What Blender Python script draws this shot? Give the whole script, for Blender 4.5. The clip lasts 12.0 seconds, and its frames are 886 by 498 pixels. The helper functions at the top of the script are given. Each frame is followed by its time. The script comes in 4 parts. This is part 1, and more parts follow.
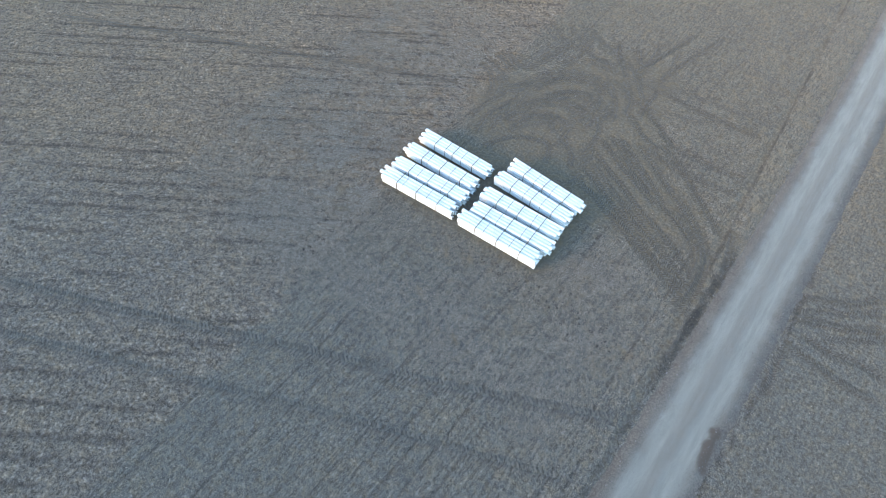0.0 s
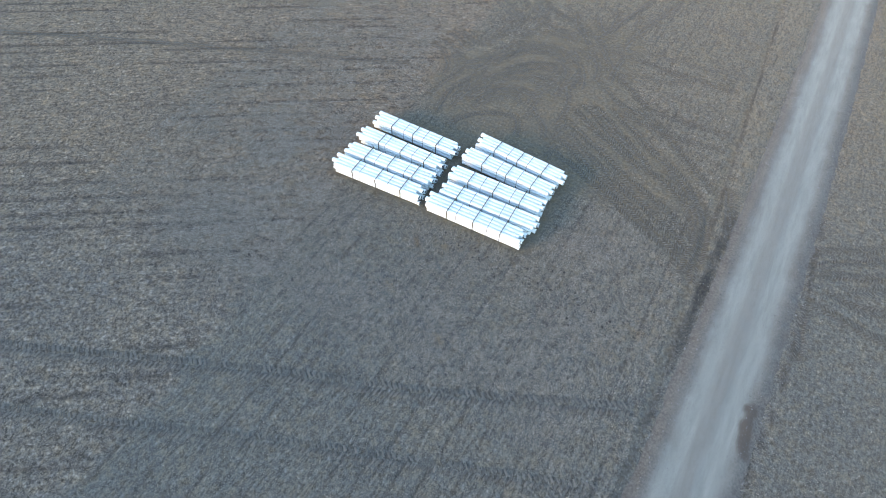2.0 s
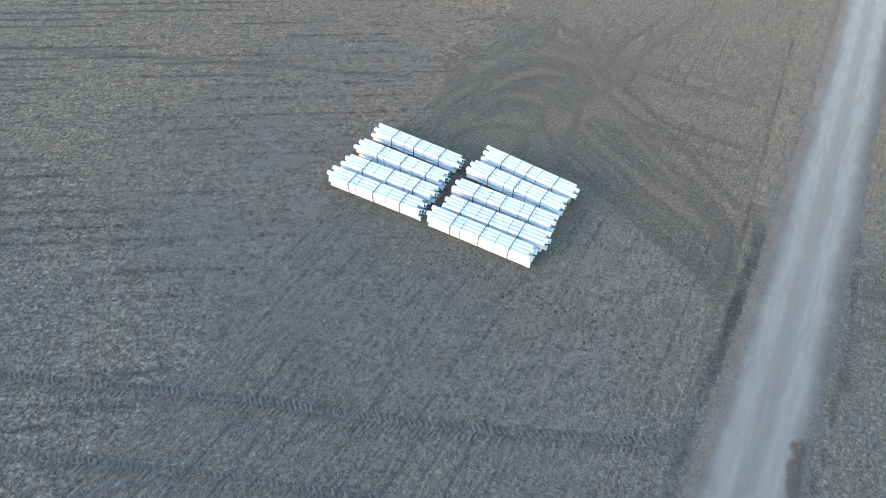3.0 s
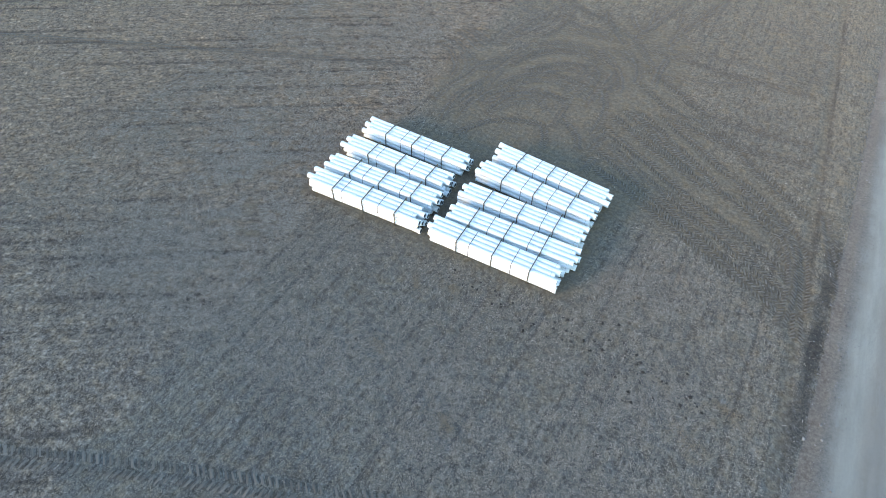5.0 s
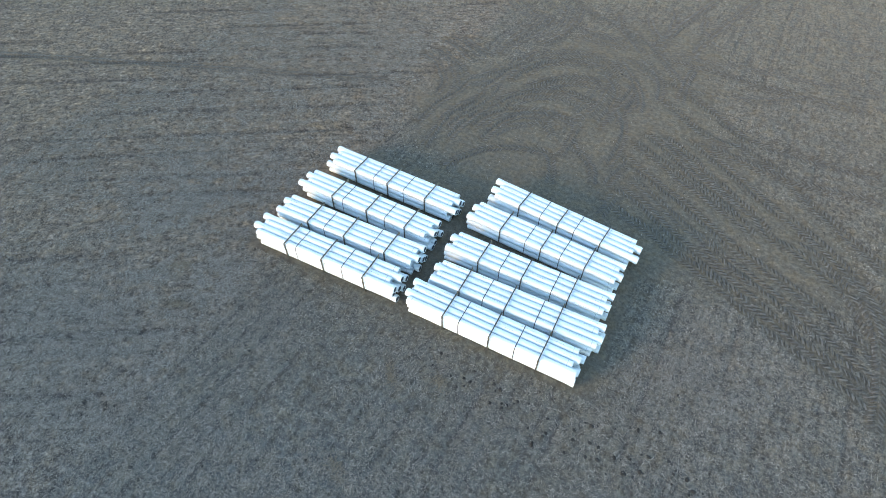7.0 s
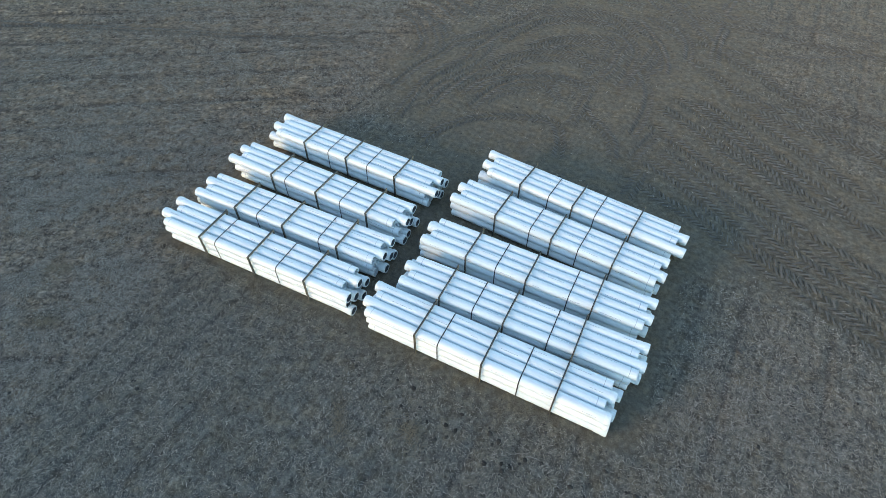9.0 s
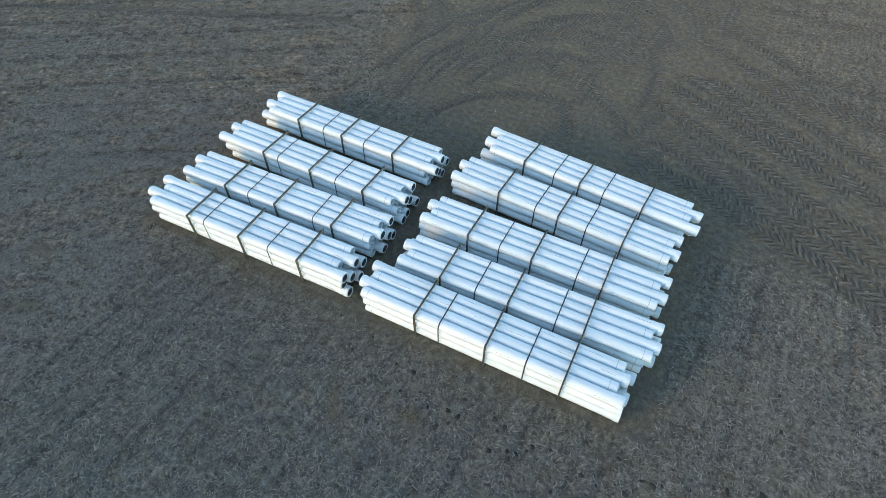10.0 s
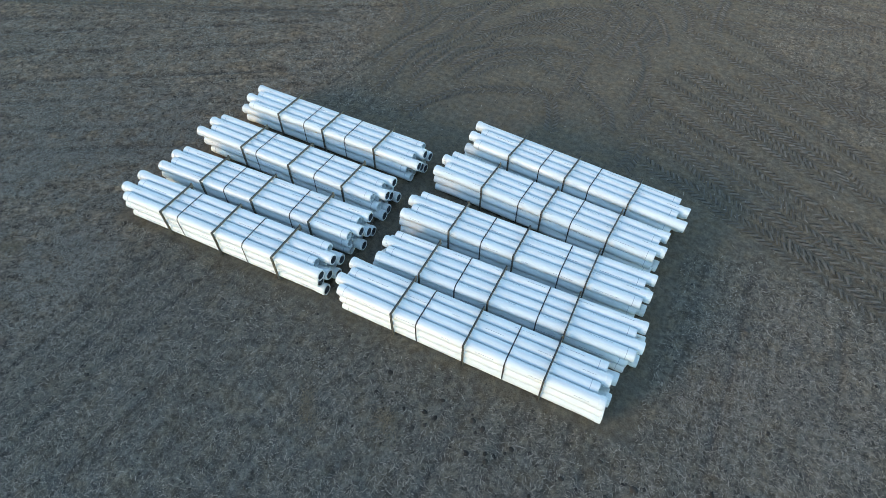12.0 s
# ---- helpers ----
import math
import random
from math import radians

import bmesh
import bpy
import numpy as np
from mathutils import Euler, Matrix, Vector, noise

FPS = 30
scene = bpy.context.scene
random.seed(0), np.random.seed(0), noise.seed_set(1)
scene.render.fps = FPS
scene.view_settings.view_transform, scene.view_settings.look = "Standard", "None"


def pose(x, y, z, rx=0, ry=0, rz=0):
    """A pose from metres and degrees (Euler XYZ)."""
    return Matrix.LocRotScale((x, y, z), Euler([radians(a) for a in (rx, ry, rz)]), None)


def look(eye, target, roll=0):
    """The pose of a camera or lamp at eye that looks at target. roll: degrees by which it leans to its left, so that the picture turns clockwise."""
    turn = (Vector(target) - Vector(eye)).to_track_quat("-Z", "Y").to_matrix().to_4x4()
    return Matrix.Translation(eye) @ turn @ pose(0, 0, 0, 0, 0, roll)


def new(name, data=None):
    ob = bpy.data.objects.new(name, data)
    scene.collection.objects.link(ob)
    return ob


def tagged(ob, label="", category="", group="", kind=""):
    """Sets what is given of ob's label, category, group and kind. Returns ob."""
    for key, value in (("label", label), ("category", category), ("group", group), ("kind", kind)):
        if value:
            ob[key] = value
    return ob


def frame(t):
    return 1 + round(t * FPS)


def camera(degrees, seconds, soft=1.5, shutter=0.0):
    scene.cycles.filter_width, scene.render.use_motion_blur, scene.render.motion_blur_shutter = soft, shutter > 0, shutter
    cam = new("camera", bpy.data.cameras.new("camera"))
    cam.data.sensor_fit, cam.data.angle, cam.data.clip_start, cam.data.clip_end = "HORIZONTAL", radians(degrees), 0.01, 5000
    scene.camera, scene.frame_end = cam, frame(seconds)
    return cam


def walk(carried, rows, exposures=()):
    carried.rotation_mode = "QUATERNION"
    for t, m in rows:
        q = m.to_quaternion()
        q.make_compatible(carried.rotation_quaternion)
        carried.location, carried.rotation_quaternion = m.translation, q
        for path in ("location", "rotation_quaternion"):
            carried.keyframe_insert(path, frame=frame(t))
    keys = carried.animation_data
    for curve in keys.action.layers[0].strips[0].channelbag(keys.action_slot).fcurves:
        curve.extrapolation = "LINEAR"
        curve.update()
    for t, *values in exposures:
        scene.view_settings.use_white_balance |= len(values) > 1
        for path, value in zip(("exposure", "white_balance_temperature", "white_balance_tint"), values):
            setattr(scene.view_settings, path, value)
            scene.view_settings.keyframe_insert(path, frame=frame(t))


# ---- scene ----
cam = camera(79.9, 12.0, soft=0.8)
PATH = [
    (0, (9.928, -19.006, 30.836), (9.328, -18.094, 29.16), 1.7),
    (0.5, (9.56, -18.941, 29.381), (9.042, -17.972, 27.71), 1.2),
    (1, (9.476, -18.887, 28.001), (8.979, -17.903, 26.332), 1.1),
    (1.5, (9.332, -18.695, 26.747), (8.811, -17.665, 25.113), 1.2),
    (2, (9.24, -18.495, 25.506), (8.708, -17.451, 23.885), 1.1),
    (2.5, (9.232, -18.389, 24.103), (8.646, -17.259, 22.56), 0.7),
    (3, (8.813, -17.704, 22.782), (8.225, -16.575, 21.239), 0.8),
    (3.2, (8.581, -17.361, 22.244), (7.994, -16.232, 20.702), 0.8),
    (4.8, (6.841, -14.476, 19.364), (6.254, -13.344, 17.823), 0.9),
    (5, (6.696, -14.094, 19.05), (6.105, -12.962, 17.511), 0.7),
    (5.5, (6.126, -13.147, 18.219), (5.537, -12.007, 16.685), 0.9),
    (6, (5.682, -11.873, 17.502), (5.089, -10.733, 15.969), 0.5),
    (6.5, (5.114, -10.467, 16.902), (4.525, -9.325, 15.369), 0.5),
    (7, (4.598, -8.947, 16.354), (4.011, -7.8, 14.825), 0.4),
    (7.2, (4.377, -8.266, 16.192), (3.791, -7.121, 14.66), 0.4),
    (8.8, (3.724, -5.866, 12.304), (3.136, -4.687, 10.799), 0.1),
    (9, (3.655, -5.857, 11.863), (3.074, -4.679, 10.355), 0.3),
    (9.5, (3.579, -5.853, 11.197), (3.001, -4.679, 9.684), 0.2),
    (10, (3.582, -5.764, 10.965), (3.004, -4.592, 9.45), 0.1),
    (10.5, (3.705, -5.599, 10.826), (3.126, -4.427, 9.312), 0.1),
    (11, (3.828, -5.445, 10.743), (3.251, -4.273, 9.229), 0.2),
    (11.5, (3.915, -5.388, 10.673), (3.339, -4.214, 9.159), 0.1),
    (12, (3.92, -5.399, 10.63), (3.347, -4.225, 9.115), 0.2),
]
EXPOSURES = [(0.0, 2.48, 6420, 14.5), (1.5, 2.50, 6420, 14.5), (2.0, 2.43, 6420, 14.5), (2.5, 2.44, 6420, 14.5), (5.0, 2.36, 6420, 13), (7.0, 2.24, 6400, 10), (9.0, 1.73, 6370, 8), (12.0, 1.62, 6350, 7.5)]
walk(cam, [(t, look(eye, target, roll)) for t, eye, target, roll in PATH], EXPOSURES)

# ---- world and sun: the broad glow of a low sun behind haze, and an open sky ----
SUN_TO = Vector((-0.58, -0.78, 0.23)).normalized()
world = bpy.data.worlds.new("world")
scene.world = world
world.use_nodes = True
sky = world.node_tree.nodes.new("ShaderNodeTexSky")
sky.sky_type, sky.sun_disc = "NISHITA", False
sky.dust_density, sky.air_density = 0.08, 1.0
sky.sun_elevation = math.asin(SUN_TO.z)
sky.sun_rotation = math.atan2(SUN_TO.x, SUN_TO.y)
backing = world.node_tree.nodes["Background"]
world.node_tree.links.new(sky.outputs[0], backing.inputs[0])
backing.inputs[1].default_value = 0.15
sun = new("sun", bpy.data.lights.new("sun", "SUN"))
sun.data.energy, sun.data.angle, sun.data.color = 0.72, radians(16.0), (1.0, 0.60, 0.27)
sun.matrix_world = look(SUN_TO * 60, (0, 0, 0))

# ---- plan, in metres ----
# x runs along the pipes, y away from the first row of bundles, the road runs nearly along y
OD, LIFT, BOARD = 0.268, 0.038, 0.04
PIPE = 6.28
SPACING = 3.56
# front face of each bundle at its two end boards
ROWS_LEFT = [(-6.92, 0.05, -3.35, 0.08), (-6.80, 1.42, -3.28, 1.45), (-6.82, 3.07, -3.22, 2.94), (-6.90, 4.87, -3.24, 4.69)]
ROWS_RIGHT = [(0.03, -0.06, 3.59, -0.10), (0.08, 1.20, 3.60, 1.21), (0.11, 2.74, 3.64, 2.66), (0.25, 4.56, 3.68, 4.26), (0.40, 6.14, 3.88, 5.71)]


def road_centre(y):
    u = np.clip(y, -20, 48)
    return 17.50 + 0.0915 * u - 0.00036 * u * u + 0.067 * (y - u)


def road_half(y):
    return 1.86 + 0.06 * np.clip((y + 9) / 20, 0, 1)


def curve(points, step=0.1):
    """A smooth line through the points, in even steps."""
    p = np.array([2 * np.array(points[0]) - points[1], *points, 2 * np.array(points[-1]) - points[-2]], float)
    out = []
    for a, b, c, d in zip(p, p[1:], p[2:], p[3:]):
        for u in np.linspace(0, 1, 24, endpoint=False):
            out.append(0.5 * (2 * b + (c - a) * u + (2 * a - 5 * b + 4 * c - d) * u * u + (3 * b - a - 3 * c + d) * u ** 3))
    out = np.array(out + [p[-2]])
    run = np.concatenate([[0], np.cumsum(np.hypot(*np.diff(out, axis=0).T))])
    at = np.arange(0, run[-1], step)
    return np.stack([np.interp(at, run, out[:, 0]), np.interp(at, run, out[:, 1])], 1)


# tyre tracks: width, how deep and fresh, then the line of the wheel
TRACKS = []


def wheel(width, fresh, *points):
    TRACKS.append((width, fresh, points))


# the pair that crosses the headland in front
wheel(0.85, 1.0, (-34, -25.2), (-23.6, -21.2), (-14.2, -17.6), (-4.3, -13.5), (4.5, -10.2), (13.4, -6.3))
wheel(0.7, 0.8, (-24, -25), (-16.6, -21.9), (-8.3, -18.7), (-1.9, -16.1), (3.8, -14.0), (12.9, -10.7))
# the long one at the back of the field
wheel(0.6, 0.8, (-46, -1.4), (-32.4, 4.2), (-23.7, 7.6), (-15.3, 10.8), (-10.2, 12.7))
# loops behind the bundles
FIRST_TURN = len(TRACKS)
wheel(0.55, 0.90, (-9.5, 16.2), (-8.6, 15.8), (-8, 15.2), (-7.2, 14.1), (-7, 12.9))
wheel(0.55, 0.80, (-8.8, 17.1), (-7.7, 16.3), (-7, 15.9), (-6.3, 15))
wheel(0.55, 0.90, (-9.1, 18.2), (-8.2, 17.8), (-7.2, 17), (-6.6, 16.7))
wheel(0.55, 0.90, (-8.3, 18.9), (-7.4, 18.4), (-6.6, 18), (-5.9, 17.9))
wheel(0.60, 0.80, (-5.6, 18.3), (-5.6, 19.6), (-5.3, 20.9), (-4.9, 22.4), (-4.8, 23.9))
wheel(0.60, 0.80, (-5.5, 19.2), (-4.9, 20.6), (-4.5, 22.1), (-4.2, 23.5))
wheel(0.55, 0.80, (-7.1, 25.2), (-6.2, 24.4), (-5.3, 23.8), (-4.7, 23.5))
wheel(0.60, 0.80, (-5.6, 26), (-4.5, 25), (-3.2, 24.2))
wheel(0.60, 0.90, (-3.8, 20.4), (-3.3, 21.4), (-2.9, 22.9), (-2.9, 24.7), (-3.2, 26), (-4, 26.8))
wheel(0.60, 1.00, (-3.4, 26.2), (-2.3, 25.7), (-1.4, 25.3), (-0.3, 25))
wheel(0.60, 0.90, (-2.2, 22.2), (-1.2, 22.2), (-0.2, 22.1), (0.8, 22.3))
wheel(0.60, 0.70, (-2.5, 23.4), (-1.6, 23.3), (-0.5, 23.1), (0.3, 23.2))
wheel(0.62, 1.00, (-4, 16), (-3.9, 17.4), (-3.5, 18.3), (-2.8, 19.1), (-2, 19.5), (-1.1, 19.9), (-0.3, 19.9), (0.3, 19.4), (0.9, 18.6))
wheel(0.62, 0.80, (-3.4, 16.9), (-3, 18.1), (-2.1, 18.9), (-0.9, 19.4), (-0.2, 19.3))
wheel(0.62, 1.00, (-2.9, 15.8), (-2.4, 16.7), (-1.9, 17.2), (-1.2, 17.7), (-0.4, 18), (0.5, 18.2))
wheel(0.62, 0.80, (-2.4, 15.5), (-1.9, 16.5), (-1, 17.1), (0, 17.4))
wheel(0.62, 1.00, (-3.8, 13.4), (-3.7, 14.2), (-3.1, 15), (-2.5, 15.6), (-1.5, 16.1), (-0.7, 16.3), (0.1, 16.1), (0.9, 15.8))
wheel(0.60, 1.00, (-4, 11.2), (-3.9, 12), (-3.5, 12.7), (-2.8, 13.3), (-2, 13.8), (-1, 14.1), (-0.1, 14), (0.7, 14.1))
wheel(0.60, 0.80, (-3.5, 11.4), (-3.1, 12.3), (-2.3, 13), (-1.4, 13.5), (-0.6, 13.6))
wheel(0.55, 0.90, (-6.7, 10.3), (-6.6, 11.3), (-6.5, 12.4), (-6.1, 13.4), (-6, 14.7))
wheel(0.55, 0.90, (-5.7, 10.5), (-5.6, 11.7), (-5.2, 12.5), (-4.9, 13.6), (-5, 14.6))
wheel(0.55, 0.70, (-5.1, 10.6), (-4.9, 11.7), (-4.5, 12.7), (-4.2, 13.8), (-4.2, 15.2))
wheel(0.60, 0.80, (-6.2, 15.1), (-5.6, 15.6), (-4.9, 16.8), (-4.2, 17.9), (-3.7, 19.4))
wheel(0.60, 0.70, (-5, 14.4), (-4.7, 15.4), (-4.4, 16.9), (-3.8, 17.9))
wheel(0.50, 0.90, (-1, 14), (-0.3, 13.9), (0.4, 13.7))
wheel(0.55, 0.80, (1.6, 14.1), (1.7, 15.1), (1.8, 16), (2.1, 16.9), (2.2, 18.2))
wheel(0.55, 0.70, (0.8, 14.7), (1, 15.9), (1, 17.1), (1.1, 18.2))
wheel(0.60, 0.70, (2.1, 14.6), (2.2, 15.6), (2.5, 16.4), (2.7, 17.6))
LAST_TURN = len(TRACKS)
# close behind the last row
wheel(0.55, 1.00, (-3.9, 7.8), (-3.7, 8.6), (-3.4, 9.1), (-3, 9.7), (-2.5, 10.1), (-1.8, 10.5), (-1, 10.8), (-0.4, 11), (0.1, 10.8), (0.5, 10.1), (0.8, 9))
wheel(0.55, 0.90, (-3.2, 10.5), (-3, 11.8), (-2.6, 12.7), (-1.9, 13.3), (-1.1, 13.3), (-0.3, 12.4))
wheel(0.55, 0.80, (-5.5, 8.7), (-5.6, 9.8), (-5.7, 11.3), (-5.5, 12.4), (-5.1, 13.3))
wheel(0.55, 0.70, (-4.7, 9.8), (-4.6, 11.1), (-4.3, 12.5), (-3.8, 13.7))
wheel(0.55, 0.80, (2.5, 9.9), (2.2, 10.8), (1.6, 11.5), (1, 12), (0.2, 13.1))
wheel(0.55, 0.70, (2.8, 11.5), (2.9, 12.7), (2.8, 14.3), (2.2, 16))
wheel(0.55, 0.70, (0.6, 11.2), (0.6, 12.8), (0.5, 14.6))
# the turning place and the ways out of it
wheel(0.60, 0.90, (-1.8, 25.4), (-0.7, 24.9), (0.9, 24.2), (2.2, 23.2), (3.3, 22.7))
wheel(0.60, 0.90, (-0.6, 26.3), (-0.1, 24.7), (0.8, 23.5), (1.8, 22.2))
wheel(0.60, 0.90, (1.2, 26.6), (1.6, 25.5), (2.2, 24.6), (3.2, 23.8))
wheel(0.60, 0.90, (2.6, 28.2), (2.7, 26.5), (2.7, 25), (2.2, 23.3))
wheel(0.60, 0.90, (4.6, 31.4), (3.9, 29), (3.2, 26.7), (2.8, 24.7), (2.4, 22.1))
wheel(0.60, 0.90, (7.1, 32.7), (6.2, 29.9), (5.4, 27.3), (4.9, 25.6), (4.5, 23.2))
wheel(0.60, 0.80, (4.4, 28.2), (4.5, 26.8), (4.9, 25.6), (5.9, 24.7))
wheel(0.62, 0.90, (3.3, 22), (4.7, 22.1), (6.3, 22.1), (8.2, 21.8), (9.7, 21.7), (11.4, 21.7), (13.5, 21.7))
wheel(0.55, 0.60, (3, 23), (4.5, 22.9), (6.4, 23.1), (8.1, 23.3), (10.4, 23.5), (12.3, 23.8), (14.4, 23.8))
wheel(0.60, 0.60, (4.7, 19.3), (6.1, 19.6), (7.4, 19.9), (9.1, 20.7), (10.6, 21.7))
wheel(0.66, 1.00, (4, 20), (4.8, 19.3), (5.6, 18.7), (6.6, 18), (7.5, 17.1), (8.6, 16.3))
wheel(0.62, 0.90, (3.8, 18), (4.7, 17.3), (5.7, 16.4), (6.7, 15.8), (7.8, 15.5))
wheel(0.60, 0.90, (0.8, 20.8), (2.1, 19), (2.8, 17.5), (3, 16.4))
wheel(0.60, 0.90, (1.4, 21.2), (2.4, 20.3), (3.3, 19.6), (4, 19.2))
wheel(0.60, 0.90, (4.8, 21.6), (4.7, 20.4), (4.7, 19.2), (4.8, 18.1))
wheel(0.60, 0.80, (2, 21.6), (2.9, 20.6), (3.5, 19.4), (3.7, 18))
wheel(0.60, 0.80, (2, 23.4), (2.9, 22.2), (3.7, 21), (4.3, 20.1))
wheel(0.55, 0.40, (10.9, 30.2), (11.9, 29.7), (13.2, 29.5), (14.6, 30.1))
wheel(0.55, 0.40, (12.2, 28.2), (13.2, 28), (14.5, 28.2))
wheel(0.55, 0.70, (0.1, 19.1), (0.8, 18.7), (1.4, 17.9), (1.7, 16.9))
wheel(0.55, 0.70, (1.5, 14.4), (1.6, 15.7), (1.6, 17.1))
# the fan towards the corner of the headland
wheel(0.66, 1.00, (3.3, 9.2), (3.8, 8.9), (4.6, 8.5), (5.7, 8.1), (6.6, 7.5), (7.5, 7.1), (8.2, 6.7), (9.1, 6.3))
wheel(0.66, 1.00, (3.6, 10.2), (4.8, 9.7), (5.8, 8.9), (6.7, 8.3), (7.7, 7.7), (8.6, 7.1), (9.2, 6.8), (9.9, 6.4))
wheel(0.60, 0.70, (4, 11), (4.4, 10.8), (5.7, 9.9), (6.8, 9.1), (7.7, 8.7), (8.6, 8.1))
wheel(0.62, 1.00, (3.4, 12.4), (4.4, 11.7), (5.4, 11.1), (6.5, 10.5), (7.3, 9.9), (8, 9.4), (8.8, 8.8))
wheel(0.66, 1.00, (3.5, 13.7), (5, 12.8), (6.1, 12), (7.1, 11.5), (8, 10.9), (8.8, 10.5), (9.3, 10))
wheel(0.62, 0.90, (3.9, 14.6), (5.2, 13.7), (6.3, 12.7), (7.2, 12.1), (8.1, 11.5), (8.8, 11))
wheel(0.66, 1.00, (4.7, 14.8), (6.1, 13.8), (6.9, 13), (7.8, 12.4), (8.6, 11.7), (9.4, 11.1))
wheel(0.66, 1.00, (6.2, 15.1), (7.2, 14.2), (8.3, 13.4), (9.2, 12.6), (10.1, 11.9), (10.9, 11.3), (11.6, 10.6), (12.5, 9.9), (13.4, 9.4))
wheel(0.62, 1.00, (7.9, 16), (8.9, 15.3), (9.8, 14.8), (10.7, 13.9), (11.4, 13), (12.2, 12.3), (12.9, 11.6), (13.7, 10.9), (14.2, 10.4))
wheel(0.66, 0.70, (8.5, 16.5), (9.3, 16.3), (10.6, 16.3), (11.7, 16.3), (12.7, 16.3), (14.3, 16.4))
wheel(0.66, 0.80, (6.7, 15.1), (8.1, 14.7), (9.2, 14.4), (10.3, 14.3), (11.5, 14.3), (12.5, 14.4), (13.5, 14.5), (14.3, 14.5))
wheel(0.66, 0.80, (9.7, 7.2), (9.1, 7.7), (8.7, 7.7), (7.8, 8.4))
wheel(0.66, 0.90, (9.4, 11.1), (10.1, 10.1), (11, 9.8), (12, 9.1), (12.9, 8.4))
wheel(0.66, 0.90, (11.2, 10.5), (11.9, 10.2), (12.7, 9.3), (13.4, 8.5))
wheel(0.66, 0.90, (10.5, 11.7), (11.4, 11.1), (12.2, 10.4), (12.9, 9.7))
wheel(0.60, 0.70, (3.6, 9.6), (3.5, 8.7), (3.4, 8.1))
wheel(0.60, 0.70, (3.6, 11.9), (3.3, 11), (3.1, 10.1))
wheel(0.66, 1.0, (9.1, 6.3), (10.2, 5.6), (12.2, 4.6), (14.2, 3.6))
wheel(0.66, 1.0, (9.9, 6.4), (11.2, 5.5), (13.0, 4.6), (14.4, 4.0))
wheel(0.66, 0.9, (8.6, 8.1), (10.2, 7.2), (12.0, 6.0), (13.8, 4.8))
wheel(0.66, 0.9, (8.8, 8.8), (10.6, 8.0), (12.6, 6.8), (14.2, 5.6))
wheel(0.66, 0.9, (12.9, 8.4), (13.6, 7.2), (14.2, 5.7), (14.5, 2.6))
wheel(0.62, 0.9, (13.4, 9.4), (14.2, 8.0), (14.5, 6.4), (14.6, 4.2))
wheel(0.60, 0.9, (13.4, 8.5), (13.9, 7.0), (14.0, 5.0), (13.8, 3.0))
wheel(0.60, 0.9, (15.1, 10.8), (15.5, 8.2), (16.0, 6.0), (16.2, 3.4))
wheel(0.60, 0.8, (15.5, 9.4), (16.0, 7.4), (16.3, 5.2))
# across the road
wheel(0.62, 0.90, (20.7, 8.5), (22.1, 9.2), (23.6, 10), (25, 11.4))
wheel(0.62, 0.70, (20.8, 7.2), (22.1, 8.3), (23.4, 8.9), (25.2, 10.3))
wheel(0.66, 0.90, (21, 6.6), (22.3, 7.3), (23.7, 7.8), (25.3, 8.9))
wheel(0.62, 0.70, (22.6, 6.2), (23.9, 6.9), (25.6, 8.3))
wheel(0.66, 0.90, (20.8, 4.4), (21.9, 4.2), (23.1, 3.9), (24.5, 3.7), (25.9, 3.7))
wheel(0.66, 0.80, (21.6, 5.5), (23.1, 5.3), (24.5, 5.6), (26.1, 5.5))
wheel(0.60, 0.70, (20.6, 3.6), (20.4, 2.4), (20.5, 1.4), (20.4, 0.4))

def beside(points, shift):
    """The same line, shifted to its left."""
    p = np.array(points, float)
    d = np.gradient(p, axis=0)
    d /= np.hypot(d[:, 0], d[:, 1])[:, None] + 1e-9
    return [(u - shift * b, v + shift * a) for (u, v), (a, b) in zip(p, d)]


# older passes beside those of the turning place, which lie under the newer ones
turns = random.Random(17)
fresh_tracks, TRACKS = TRACKS, []
for w, f, p in fresh_tracks[FIRST_TURN:LAST_TURN:2]:
    wheel(w, f * turns.uniform(0.45, 0.75), *beside(p, turns.choice((-0.7, 0.7))))
TRACKS += fresh_tracks
LINES = [(w, f, curve(p, 0.3)) for w, f, p in TRACKS]


# ---- ground relief ----
def lattice_noise(x, y, size, seed):
    """Smooth noise between -1 and 1 with features about size metres across."""
    tab = np.random.RandomState(seed).uniform(-1, 1, (256, 256))
    u, v = x / size, y / size
    i, j = np.floor(u).astype(int), np.floor(v).astype(int)
    fu, fv = u - i, v - j
    fu, fv = fu * fu * (3 - 2 * fu), fv * fv * (3 - 2 * fv)
    a, b, c, d = tab[i % 256, j % 256], tab[(i + 1) % 256, j % 256], tab[i % 256, (j + 1) % 256], tab[(i + 1) % 256, (j + 1) % 256]
    return (a * (1 - fu) + b * fu) * (1 - fv) + (c * (1 - fu) + d * fu) * fv


def ease(v, a, b):
    u = np.clip((v - a) / (b - a), 0, 1)
    return u * u * (3 - 2 * u)


